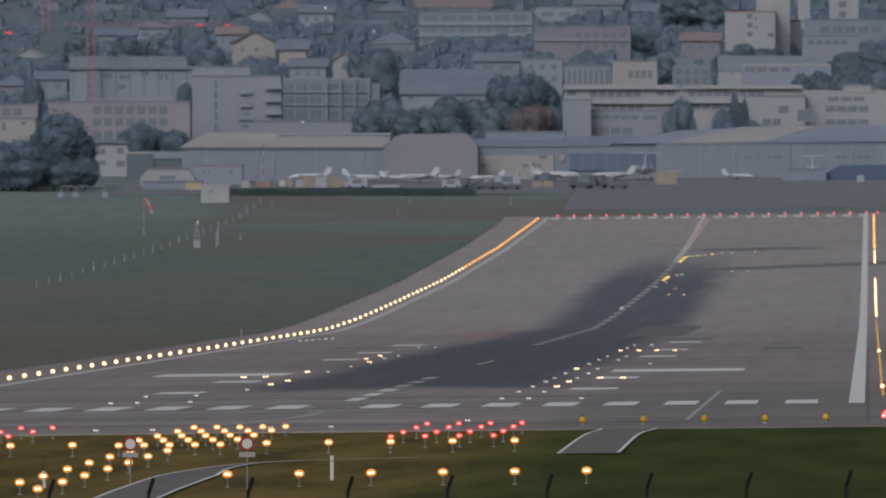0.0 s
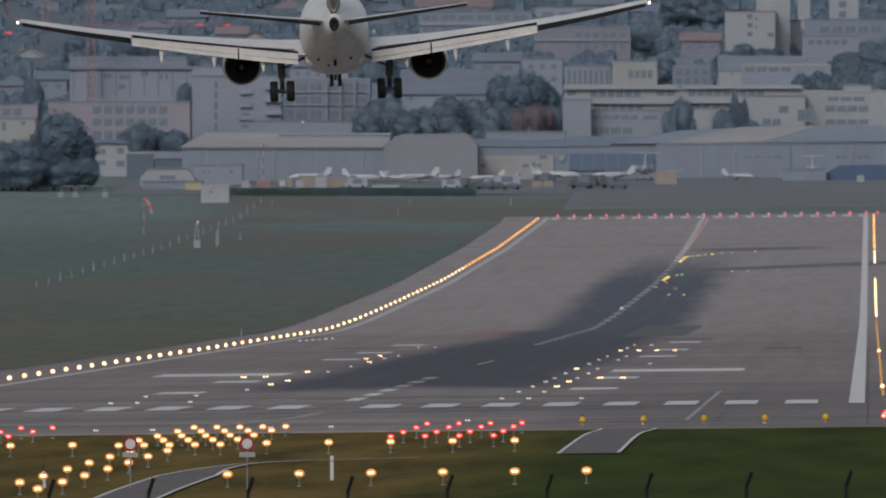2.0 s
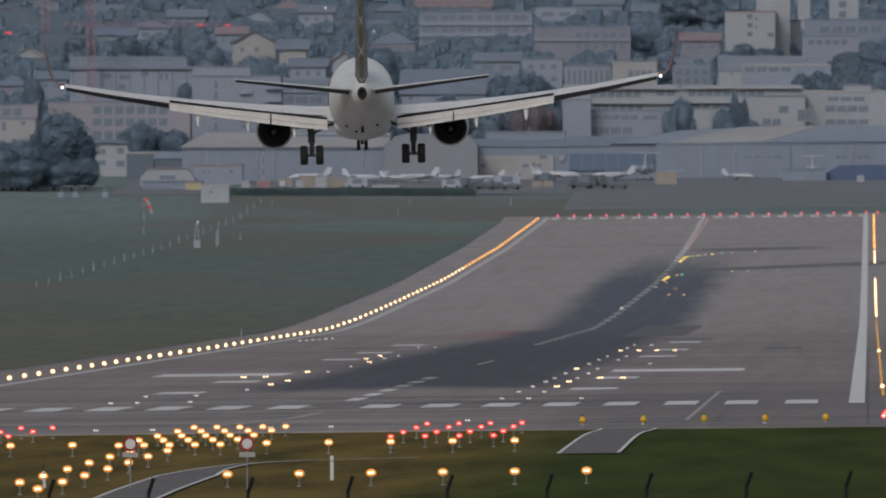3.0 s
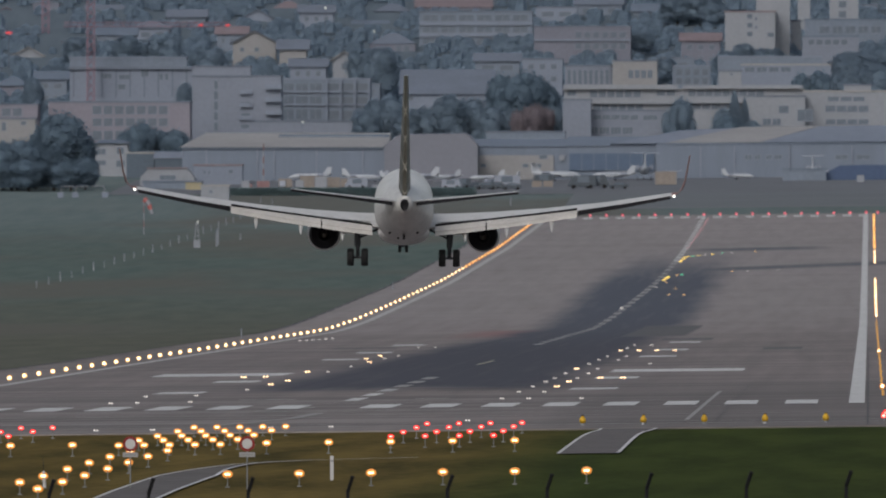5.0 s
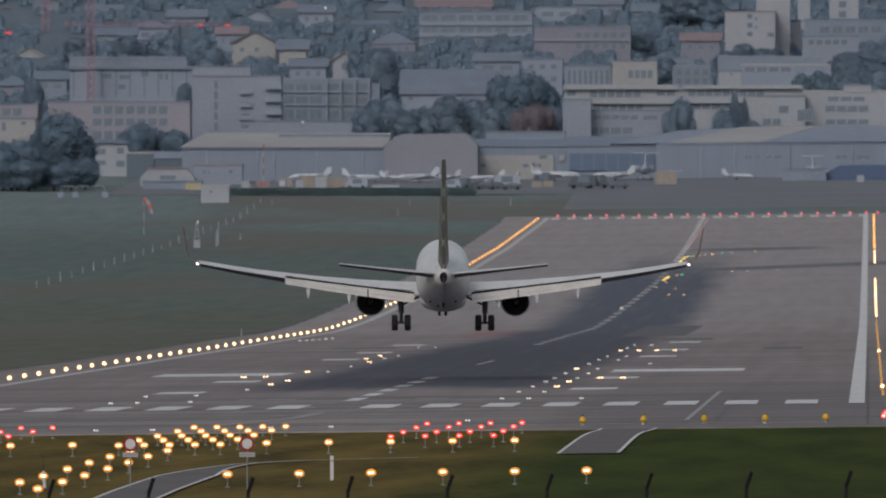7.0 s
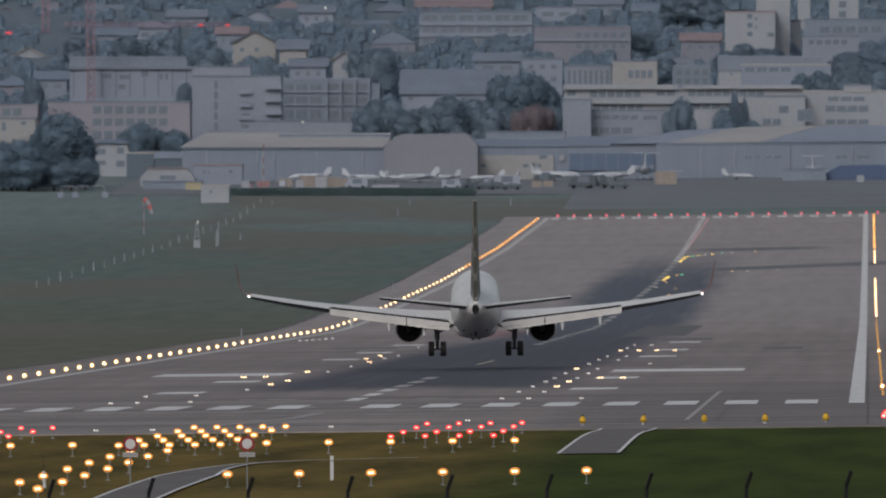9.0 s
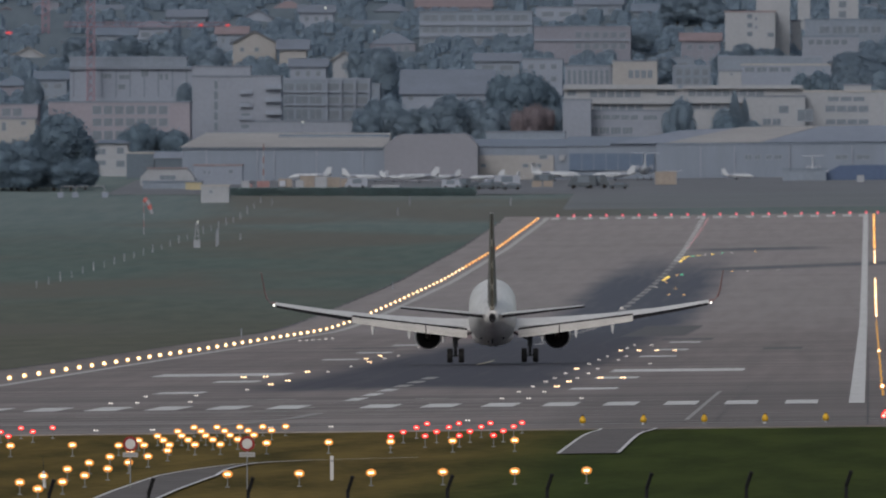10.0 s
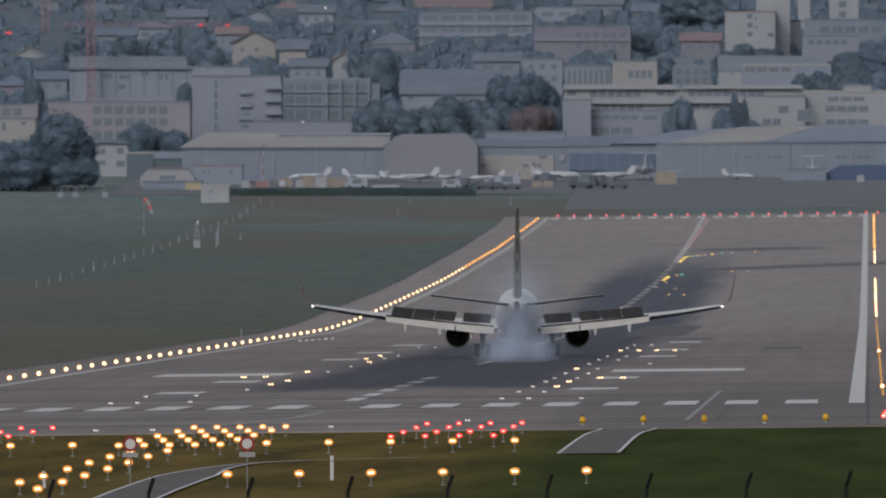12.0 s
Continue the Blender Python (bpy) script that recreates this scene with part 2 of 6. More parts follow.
HEIGHT = [-1.0, -0.3, -0.14, -0.1, 0.12, 0.12, 0.15, 0.26, 0.45, 0.72, 1.05, 1.32, 1.62, 2.4, 3.65, 6.86, 12.3, 18.3, 21.9, 24.1, 27.3, 29.0, 36.5, 45.1, 55.5, 67.8, 80.0]
_ys = np.arange(0, 5000, 5.0)
_zs = np.interp(_ys, ALONG, HEIGHT)
_zs = np.convolve(np.pad(_zs, 9, mode="edge"), np.ones(19) / 19, mode="valid")


def land(x, y):
    return float(np.interp(y, _ys, _zs)) + FALL * (min(max(x, -75.0), 10.0) + 30.25)


def sheet(bm, xs, ys, lift):
    grid = [[bm.verts.new((x, y, land(x, y) + lift)) for x in xs] for y in ys]
    for r, s in zip(grid, grid[1:]):
        for i in range(len(xs) - 1):
            bm.faces.new((r[i], r[i + 1], s[i + 1], s[i]))
    return bm


def span(a, b, step):
    k = max(1, round(abs(b - a) / step))
    return [a + (b - a) * i / k for i in range(k + 1)]


def laid(bm, pts, width, lift):
    """A strip of the given width along a line on the ground."""
    rows = []
    for i, (x, y) in enumerate(pts):
        a, b = pts[max(i - 1, 0)], pts[min(i + 1, len(pts) - 1)]
        d = Vector((b[0] - a[0], b[1] - a[1])).normalized()
        w = (width[i] if isinstance(width, list) else width) / 2
        rows.append([bm.verts.new((x + s * d.y * w, y - s * d.x * w, land(x + s * d.y * w, y - s * d.x * w) + lift)) for s in (-1, 1)])
    for r, s in zip(rows, rows[1:]):
        bm.faces.new((r[0], r[1], s[1], s[0]))
    return bm


def curve_line(pts, n=8):
    """A smooth line through points."""
    out = []
    for i in range(len(pts) - 1):
        p = [Vector(pts[max(0, min(len(pts) - 1, i + k))]) for k in (-1, 0, 1, 2)]
        for j in range(n):
            t = j / n
            out.append(0.5 * ((2 * p[1]) + (p[2] - p[0]) * t + (2 * p[0] - 5 * p[1] + 4 * p[2] - p[3]) * t * t + (3 * p[1] - p[0] - 3 * p[2] + p[3]) * t ** 3))
    out.append(Vector(pts[-1]))
    return [tuple(v) for v in out]


# ---- ground ----
bm = bmesh.new()
sheet(bm, [-2500, -1200, -600, -400, -250, -180, -140, -110, -90, -75, -68, -50, -30, -10, 8, 12, 30, 80, 200, 600, 1500, 2500], [-600, -200, 0] + span(200, 4995, 15), 0.0)
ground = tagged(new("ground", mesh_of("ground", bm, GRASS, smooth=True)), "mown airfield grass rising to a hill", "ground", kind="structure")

# ---- runway and its markings ----
bm = sheet(bmesh.new(), [-68, -60, -45, -30, -15, 0, 9], span(992, 3785, 14), 0.07)
edge_loop = [e for e in bm.edges if e.is_boundary]
side = bmesh.ops.extrude_edge_only(bm, edges=edge_loop)
for v in side["geom"]:
    if isinstance(v, bmesh.types.BMVert):
        v.co.z -= 0.3
runway = tagged(new("runway", mesh_of("runway", bm, RUNWAY)), "long grey concrete runway darkened by tyre rubber", "runway", kind="structure")
CENTRE, MIDDLE = -30.5, -30.8


def marking(name, x0, x1, y0, y1, mat=PAINT, lift=0.1, label=""):
    return part(name, sheet(bmesh.new(), [x0, x1], span(y0, y1, 14), lift), mat, runway, label)


for side in (-1, 1):
    for i in range(8):
        a = CENTRE + side * (1.7 + 3.43 * i)
        marking("threshold_stripe", min(a, a + side * 1.85), max(a, a + side * 1.85), 1143, 1173)
    for y0, w in ((1286, 20), (1402, 20), (1680, 20), (1792, 22), (1930, 22)):
        a, b = MIDDLE + side * 11.7, MIDDLE + side * 14.7
        marking("touchdown_bar", min(a, b), max(a, b), y0, y0 + w)
    a, b = MIDDLE + side * 11.9, MIDDLE + side * 21.6
    marking("aiming_bar", min(a, b), max(a, b), 1476, 1508)
marking("edge_line", -1.18, -0.28, 1143, 3773)
marking("edge_line", -60.3, -59.4, 1300, 3773, PAINT_WORN)
y = 1206.0
while y < 3740:
    if 1440 < y < 1880:  # worn away under the rubber
        y += 42
        continue
    mid = float(np.interp(y, (1200, 1464, 1982, 2322, 2518, 2776, 3162, 3704), (-30.8, -31.0, -31.5, -31.0, -30.7, -30.2, -29.95, -30.7)))
    marking("centreline_dash", mid - 0.45, mid + 0.45, y, y + 25, PAINT_DIM if 1300 < y < 3100 else PAINT)
    y += 42
for i in range(20):
    marking("end_line_dash", -59.0 + i * 3.0, -57.4 + i * 3.0, 3752, 3770, PAINT)
for y0, x0, x1 in ((1046, -60, -29), (1062, -58, -31), (1030, -60, 8), (1094, -60, -24), (1120, -40, -22), (1016, -60, 8)):
    marking("cross_line", x0, x1, y0, y0 + 1.6, PAINT_DIM)
for y0, x0, x1 in ((1078, -60, 6), (1106, -60, -12), (1132, -52, -8), (1187, -48, -12), (1222, -38, -34.6), (1219, -27.3, -25.3), (1150, -33.2, -31.5), (1126, -34.2, -32.4)):
    marking("groove_line", x0, x1, y0, y0 + (4.0 if x1 - x0 < 4 else 1.1), PAINT_DIM, 0.095)
part("lead_in_line", laid(bmesh.new(), [(-9.34, 1036), (-9.3, 1140), (-9.25, 1255)], 0.24, 0.105), PAINT_DIM, runway, "faded pale taxi line")
part("lead_in_line", laid(bmesh.new(), [(-30.7, 1590), (-30.6, 1620), (-30.5, 1650)], 0.35, 0.105), PAINT_YELLOW, runway, "faded yellow taxi line")
part("tar_seam", laid(bmesh.new(), [(-7.83, 1016), (-7.8, 1150), (-7.74, 1331)], 0.05, 0.1), SEAL, runway)
part("tar_seam", laid(bmesh.new(), [(-0.1, 1000), (-0.1, 1400), (-0.1, 1800)], 0.07, 0.1), SEAL, runway)
part("chevron_line", laid(bmesh.new(), [(-33.4, 1030), (-30.5, 1075), (-30.1, 1110), (-27.6, 1112)], 0.6, 0.1), PAINT_DIM, runway)
PATCH = surface("dark_asphalt_patch", (0.085, 0.083, 0.088), 0.8, vary=0.25, big=0.08, small=0.8, stretch=(0.3, 1, 1))
for x0, x1, y0, y1 in ((-25.5, -19.0, 2075, 2315), (-20.5, -15.5, 1985, 2025), (-9.5, -6.0, 1790, 1830), (-50, -44, 1880, 1905)):
    marking("asphalt_patch", x0, x1, y0, y1, PATCH, 0.085, "darker asphalt repair patch")
for y0 in range(1300, 3740, 40):
    part("slot_drain", laid(bmesh.new(), [(-67.8, y0), (-67.8, y0 + 30)], 0.5, 0.1), SEAL, runway)

# narrow service road across the approach grass
ROAD = curve_line([(-19, 852), (-21.45, 848), (-23.7, 844), (-25.4, 836), (-26.25, 822), (-26.65, 803), (-26.7, 766), (-26.5, 728), (-25.5, 646), (-24.5, 580)])
STUB = curve_line([(-11.75, 1000), (-11.8, 984), (-12.08, 968), (-12.15, 946), (-12.08, 914), (-12.0, 886), (-11.95, 862)])


def narrowing(y, at):
    """The road is narrowed past its bend to fit the camera's view."""
    return 1.0 - 0.85 * min(1.0, max(0.0, (y - at + 40) / 42))


def flared(y):
    """The link opens out towards the runway."""
    return 1.06 + max(0.0, (y - 968) / 32) ** 2 * 0.12


road = tagged(new("service_road", mesh_of("service_road", laid(bmesh.new(), ROAD, [2.3 * narrowing(p[1], 835) for p in ROAD], 0.05), ASPHALT)), "narrow grey asphalt service road with pale edges", "road", kind="structure")
stub = tagged(new("road_stub", mesh_of("road_stub", laid(bmesh.new(), STUB, [2.4 * flared(p[1]) for p in STUB], 0.05), ASPHALT)), "short grey asphalt link to the runway with pale edges", "road", kind="structure")
for way, owner, wide in ((ROAD, road, 2.3), (STUB, stub, 2.4)):
    for s in (-1, 1):
        line = []
        for i, (x, y) in enumerate(way):
            a, b = way[max(i - 1, 0)], way[min(i + 1, len(way) - 1)]
            d = Vector((b[0] - a[0], b[1] - a[1])).normalized()
            half = wide / 2 * (narrowing(y, 835) if owner is road else flared(y))
            line.append((x + s * d.y * half, y - s * d.x * half))
        part("edge_strip", laid(bmesh.new(), line, 0.16, 0.07), PAINT, owner, "pale concrete edge strip")


# ---- airfield lights ----
def elevated_light(name, lamp, label, category, height, lobes=2, r=0.1, rim=None):
    """A lamp head with bulbous lenses on a thin frangible pole."""
    root = empty(name, pose(0, 0, -50), label, category)
    bm = rod_bm((0, 0, 0), (0, 0, height - 0.05), 0.022)
    rod(bm, (0, 0, 0), (0, 0, 0.05), 0.09)
    part("pole", bm, STEEL, root)
    bm = rod_bm((0, -0.04, height), (0, 0.14, height), 0.1 * r / 0.1, 0.05, seg=10)
    part("lamp_housing", bm, CASING_YELLOW, root)
    bm = bmesh.new()
    for i in range(lobes):
        ball(bm, ((i - (lobes - 1) / 2) * r * 1.7, -0.06, height), r, 2, (1, 0.7, 0.9))
    part("lens", bm, lamp, root, "glowing lens", smooth=True)
    # added emissive ellipsoid behind the lens stands in for the lamp's halo
    if rim:
        bm = bmesh.new()
        ball(bm, (0, 0.02, height), r * (1.6 if lobes == 1 else 2.5), 2, (1 if lobes == 1 else 1.35, 0.3, 1))
        part("lens_halo", bm, rim, root, "coloured glow shape around the lens", smooth=True)
    return root


def inset_light(name, lamp, label, category, r):
    root = empty(name, pose(0, 0, -50), label, category)
    bm = rod_bm((0, 0, -0.02), (0, 0, 0.03), r * 1.5, r * 1.3, seg=10)
    part("rim", bm, STEEL, root)
    bm = bmesh.new()
    for x in (-0.72 * r, 0.72 * r):  # two beams side by side
        ball(bm, (x, 0, 0.05), r * 0.62, 1, (1, 1, 0.8))
    part("lens", bm, lamp, root, "glowing lens", smooth=True)
    return root


def put(proto, places, group, lift=0.0):
    """First the thing itself, then copies of it, standing on the ground."""
    for i, (x, y) in enumerate(places):
        m = pose(x, y, land(x, y) + lift)
        if i == 0:
            proto.matrix_basis = m
        else:
            copy_thing(proto, m)
    tagged(proto, group=group)
    for ob in list(scene.objects):
        if ob.parent is None and ob.get("label") == proto.get("label"):
            ob["group"] = group


BARRETTES = [975, 952, 925, 901, 877]
put(elevated_light("approach_light", LAMP_WARM, "warm white approach light glowing on a thin pole", "runway light", 0.46, r=0.059, rim=HALO_WARM),
    [(CENTRE + 0.25 + (i - 2) * 1.1, y) for y in BARRETTES for i in range(5)]
    + [(CENTRE + 0.25 + s * 0.78, y) for y in (852, 829, 807, 785, 762, 741, 719) for s in (-1, 1)], "approach centreline barrettes")
put(elevated_light("crossbar_light", LAMP_WARM, "warm white crossbar light glowing on a thin pole", "runway light", 0.5, r=0.061, rim=HALO_WARM),
    [(CENTRE + 0.25 + s * (4.2 + 2.68 * i), 877) for s in (-1, 1) for i in range(5)]
    + [(CENTRE + 0.25 + s * (6.3 + 2.68 * i), 757) for s in (-1, 1) for i in range(6)], "approach crossbars")
put(elevated_light("side_row_light", LAMP_RED, "red side row light glowing on a thin pole", "runway light", 0.52, r=0.045, rim=HALO_RED),
    [(CENTRE + 0.25 + s * (9.0 + 1.52 * i), y) for y in BARRETTES[:4] for s in (-1, 1) for i in range(4)], "red side rows")

WEST, EAST = -61.3, 0.78
edge = elevated_light("runway_edge_light", LAMP_EDGE, "warm white runway edge light on a short stem", "runway light", 0.33, lobes=1, r=0.128, rim=HALO_EDGE)
put(edge, [(WEST, 1395 + 25.6 * i) for i in range(66)], "western edge lights")
caution = elevated_light("caution_edge_light", LAMP_AMBER, "amber runway edge light on a short stem", "runway light", 0.33, lobes=1, r=0.15, rim=HALO_AMBER)
put(caution, [(WEST, 3084.6 + 25.6 * i) for i in range(27)] + [(EAST, 3290 + 25.6 * i) for i in range(19)], "amber edge lights")
far_edge = elevated_light("far_edge_light", LAMP_EDGE, "white runway edge light on a low stem", "runway light", 0.3, lobes=1, r=0.12, rim=HALO_AMBER)
put(far_edge, [(EAST, 3080 + 25.6 * i) for i in range(7)] + [(EAST, 2400 + 25.6 * i) for i in range(19)] + [(EAST, 1700), (EAST, 1255)], "eastern edge lights")
# real edge row, its dim glow also standing in for the streak reflected in the pavement
dim_edge = elevated_light("dim_edge_light", LAMP_GLIM, "dim amber runway edge light on a low stem", "runway light", 0.25, lobes=1, r=0.09)
put(dim_edge, [(EAST + 0.03 * math.sin(i * 2.3), 1190 + 25.6 * i) for i in range(46)], "eastern dim edge lights")
put(elevated_light("runway_end_light", LAMP_PINK, "red runway end light across the far threshold", "runway light", 0.35, lobes=1, r=0.17, rim=HALO_PINK),
    [(-58.0 + 3.02 * i, 3776) for i in range(20)] + [(1.5, 3776)], "red end lights")
put(elevated_light("corner_light", LAMP_RED, "red corner light beside the near threshold", "runway light", 0.4, lobes=1, r=0.09, rim=HALO_RED),
    [(0.75, 1022), (0.8, 1030), (0.7, 1010)], "red corner lights")


def dome_light():
    root = empty("threshold_light", pose(0, 0, -50), "unlit yellow dome light on the near pavement", "runway light")
    bm = rod_bm((0, 0, 0), (0, 0, 0.1), 0.14, 0.11, seg=12)
    part("base_plate", bm, STEEL, root)
    bm = bmesh.new()
    prof = [(0.08, 0.09), (0.16, 0.17), (0.17, 0.27), (0.14, 0.36), (0.09, 0.4), (0.075, 0.47)]
    loft(bm, [[(r * math.cos(a * math.pi / 6), r * math.sin(a * math.pi / 6), z) for a in range(12)] for r, z in prof])
    part("dome", bm, CASING_YELLOW, root, smooth=True)
    part("cap", rod_bm((0, 0, 0.465), (0, 0, 0.5), 0.085, 0.08, seg=12), BLACK_STEEL, root)
    return root


put(dome_light(), [(-14.3 + 3.03 * i, 1012) for i in range(5)], "yellow threshold domes", 0.07)

# touchdown zone and exit lights set into the pavement
ZONE = {  # along: which of the four lights on the west and on the east side can be seen
    1204: ("acd", "abd"), 1262: ("bd", "ab"), 1314: ("a", "ab"), 1366: ("a", "ab"), 1406: ("a", "abcd"), 1459: ("cd", "ab"), 1511: ("ab", "ab"),
    1577: ("a", "ad"), 1635: ("a", "ab"), 1687: ("ab", "ab"), 1736: ("ab", ""), 1780: ("", "abcd"), 1826: ("", "a"), 1884: ("ab", "ab")}
BRIGHT = [(1406, 0, "a"), (1406, 1, "c"), (1511, 1, "a"), (1366, 0, "a"), (1314, 1, "b"), (1511, 0, "b"), (1687, 0, "b"), (1736, 0, "b"), (1635, 0, "a"), (1780, 1, "b"), (1780, 1, "c"), (1780, 1, "d"), (1780, 1, "a"), (1366, 1, "b"), (1459, 0, "d"), (1459, 0, "c"), (1406, 1, "d")]
warm, pale = [], []
for y, sides in ZONE.items():
    for k, seen in enumerate(sides):
        for letter in seen:
            i = "abcd".index(letter)
            (warm if (y, k, letter) in BRIGHT else pale).append((-40.3 - 1.5 * i if k == 0 else -21.8 + 1.6 * i, y - 2 * i))
put(inset_light("touchdown_light", LAMP_INSET, "warm light set into the touchdown pavement", "runway light", 0.15), warm, "touchdown zone lights", 0.1)
put(inset_light("touchdown_light_white", LAMP_INSET_WHITE, "pale light set into the touchdown pavement", "runway light", 0.1), pale + [(-57.5 + 0.42 * i, 2048 + 9 * i) for i in range(6)], "touchdown zone lights", 0.1)
put(inset_light("exit_light", LAMP_YELLOW, "yellow exit light set into the pavement", "runway light", 0.17),
    [(-29.2 + 0.04 * i, 3126 + 11 * i) for i in range(7)] + [(-28.5, 3200), (-27.1, 3214), (-25.0, 3228)] + [(-29.4 + 0.06 * i, 2892 + 10 * i) for i in range(6)], "exit lights", 0.1)
put(inset_light("exit_light_green", LAMP_GREEN, "green exit light set into the pavement", "runway light", 0.2),
    [(-27.4, 2962), (-27.9, 3208), (-23.6, 3244)], "exit lights", 0.1)
put(inset_light("exit_light_amber", LAMP_AMBER, "amber light set into the exit pavement", "runway light", 0.13),
    [(-28.1, 2956), (-28.7, 2862), (-26.6, 2772), (-26.6, 2692), (-24.6, 2688), (-20.3, 2998), (-18.4, 3264)], "exit lights", 0.1)
put(inset_light("exit_light_dim", LAMP_INSET_WHITE, "dim pale light set into the exit pavement", "runway light", 0.13),
    [(-26.1, 3222), (-22.1, 3250), (-18.1, 3002), (-13.5, 3006), (-29.3, 2790), (-31.0, 2540), (-30.9, 2530)], "exit lights", 0.1)
put(inset_light("centreline_light", LAMP_PINK, "red centreline light set into the pavement", "runway light", 0.12),
    [(CENTRE + 0.8, 3320 + 26 * i) for i in range(17)], "centreline lights", 0.1)
put(inset_light("pavement_light", LAMP_INSET_WHITE, "pale approach light set into the pavement", "runway light", 0.1),
    [(CENTRE - 4.9, 1002), (CENTRE + 0.7, 1010), (CENTRE + 3.7, 1010), (CENTRE - 7.7, 1002), (CENTRE + 9.9, 1040)], "pavement lights", 0.1)


# ---- signs, posts and fence on the approach ----
def road_sign():
    root = empty("road_sign", pose(0, 0, -50), "round white road sign with red rim and a small plate", "road sign")
    part("pole", rod_bm((0, 0.03, 0), (0, 0.03, 1.95), 0.028), STEEL, root)
    part("rim", rod_bm((0, -0.005, 1.68), (0, 0.012, 1.68), 0.285, 0.285, seg=28), RED_ENAMEL, root, "red enamel rim")
    part("disc", rod_bm((0, -0.012, 1.68), (0, -0.004, 1.68), 0.19, 0.19, seg=28), WHITE_ENAMEL, root, "white enamel disc")
    plate = part("plate", box_bm(-0.29, 0.29, -0.012, 0.006, 1.19, 1.37), PLATE_GREY, root, "small white supplementary plate")
    part("text_bar", box_bm(-0.22, 0.22, -0.017, -0.0125, 1.255, 1.3), STEEL, plate)
    return root


sign = road_sign()
put(sign, [(-23.06, 752), (-27.54, 756)], "road signs beside the service road")
post = empty("marker_post", pose(-20.61, 778, land(-20, 778)), "white wooden marker post in the grass", "post")
part("shaft", box_bm(-0.065, 0.065, -0.05, 0.05, -0.1, 0.93), WHITE_ENAMEL, post)
part("band", box_bm(-0.07, 0.07, -0.055, 0.055, 0.7, 0.76), STEEL, post)
mast = empty("antenna_post", pose(-30.98, 762, land(-31, 762), 0, -3, 0), "thin white tapered antenna post in the grass", "post")
part("shaft", rod_bm((0, 0, 0), (0, 0, 0.65), 0.075, 0.045), WHITE_ENAMEL, mast)
part("whip", rod_bm((0, 0, 0.65), (0, 0, 1.25), 0.015, 0.008), BLACK_STEEL, mast)


def fence_post():
    root = empty("fence_post", pose(0, 0, -50), "black steel fence post with a cranked arm", "fence post")
    part("upright", box_bm(-0.05, 0.05, -0.05, 0.05, -0.1, 1.57), BLACK_STEEL, root)
    part("arm", rod_bm((0, 0, 1.5), (0.14, -0.2, 1.93), 0.062, 0.06, seg=6), BLACK_STEEL, root)
    part("arm_tip", rod_bm((0.135, -0.195, 1.915), (0.152, -0.215, 1.965), 0.068, 0.066, seg=6), BLACK_STEEL, root)
    return root


put(fence_post(), [(-27.66 + 2.995 * i, 610) for i in range(11)], "perimeter fence posts", -0.03)


# ---- landing airliner: origin under the main wheels, nose towards +y ----
HULL = surface("airliner_white_paint", (0.48, 0.475, 0.47), 0.35, vary=0.22, big=0.5, small=3, stretch=(1, 0.25, 1))
WING_GREY = surface("wing_grey_paint", (0.5, 0.5, 0.5), 0.4, vary=0.15, big=0.6, small=4)
FLAP_GREY = surface("flap_light_grey_paint", (0.44, 0.43, 0.42), 0.5, vary=0.18, big=0.8, small=5)
# near-black that paints the shade below wing and tailplane edges
SHADE_BLACK = surface("black_panel_shade", (0.008, 0.008, 0.011), 0.9, vary=0.15)
SPOILER_SHADE = surface("spoiler_underside_shade", (0.05, 0.052, 0.06), 0.6, vary=0.15)
FIN_BRONZE = surface("fin_bronze_paint", (0.060, 0.059, 0.051), 0.4, vary=0.2, big=0.8, small=4)
FIN_LINE = surface("fin_pale_ornament", (0.27, 0.26, 0.235), 0.5, vary=0.1)
NACELLE = surface("nacelle_paint", (0.5, 0.49, 0.48), 0.4, vary=0.15, big=1, small=5)
EXHAUST = surface("sooty_shaded_exhaust", (0.01, 0.01, 0.013), 0.9, 0.0, vary=0.3)
CORE = surface("hot_core_metal", (0.12, 0.105, 0.095), 0.45, 0.7, vary=0.3)
TYRE = surface("tyre_rubber", (0.009, 0.0095, 0.011), 0.8, vary=0.2)
GEAR = surface("gear_metal", (0.05, 0.054, 0.062), 0.45, 0.4, vary=0.2)
WINGLET = surface("winglet_red_paint", (0.16, 0.05, 0.04), 0.45, vary=0.2)

airliner = empty("airliner", pose(-30, 978, 24), "white twin-engine jet airliner landing with wheels and flaps down", "airplane")


def ring(y, zc, rx, rz, n=32):
    return [(rx * math.sin(i * 2 * math.pi / n), y, zc + rz * math.cos(i * 2 * math.pi / n)) for i in range(n)]


FUSELAGE = [(20.3, 3.28, 0.06, 0.06), (20, 3.3, 0.4, 0.39), (19.3, 3.36, 0.82, 0.82), (18, 3.5, 1.32, 1.35), (16.4, 3.64, 1.68, 1.77), (14.2, 3.71, 1.88, 2.02), (8, 3.71, 1.88, 2.04), (0, 3.71, 1.88, 2.04), (-5, 3.73, 1.88, 2.02), (-7.5, 3.86, 1.82, 1.88), (-10, 4.04, 1.62, 1.63), (-12.5, 4.2, 1.3, 1.33), (-15, 4.4, 0.92, 0.97), (-17, 4.6, 0.56, 0.62), (-18.3, 4.68, 0.28, 0.34)]
part("fuselage", loft(bmesh.new(), [ring(*s) for s in reversed(FUSELAGE)]), HULL, airliner, smooth=True)
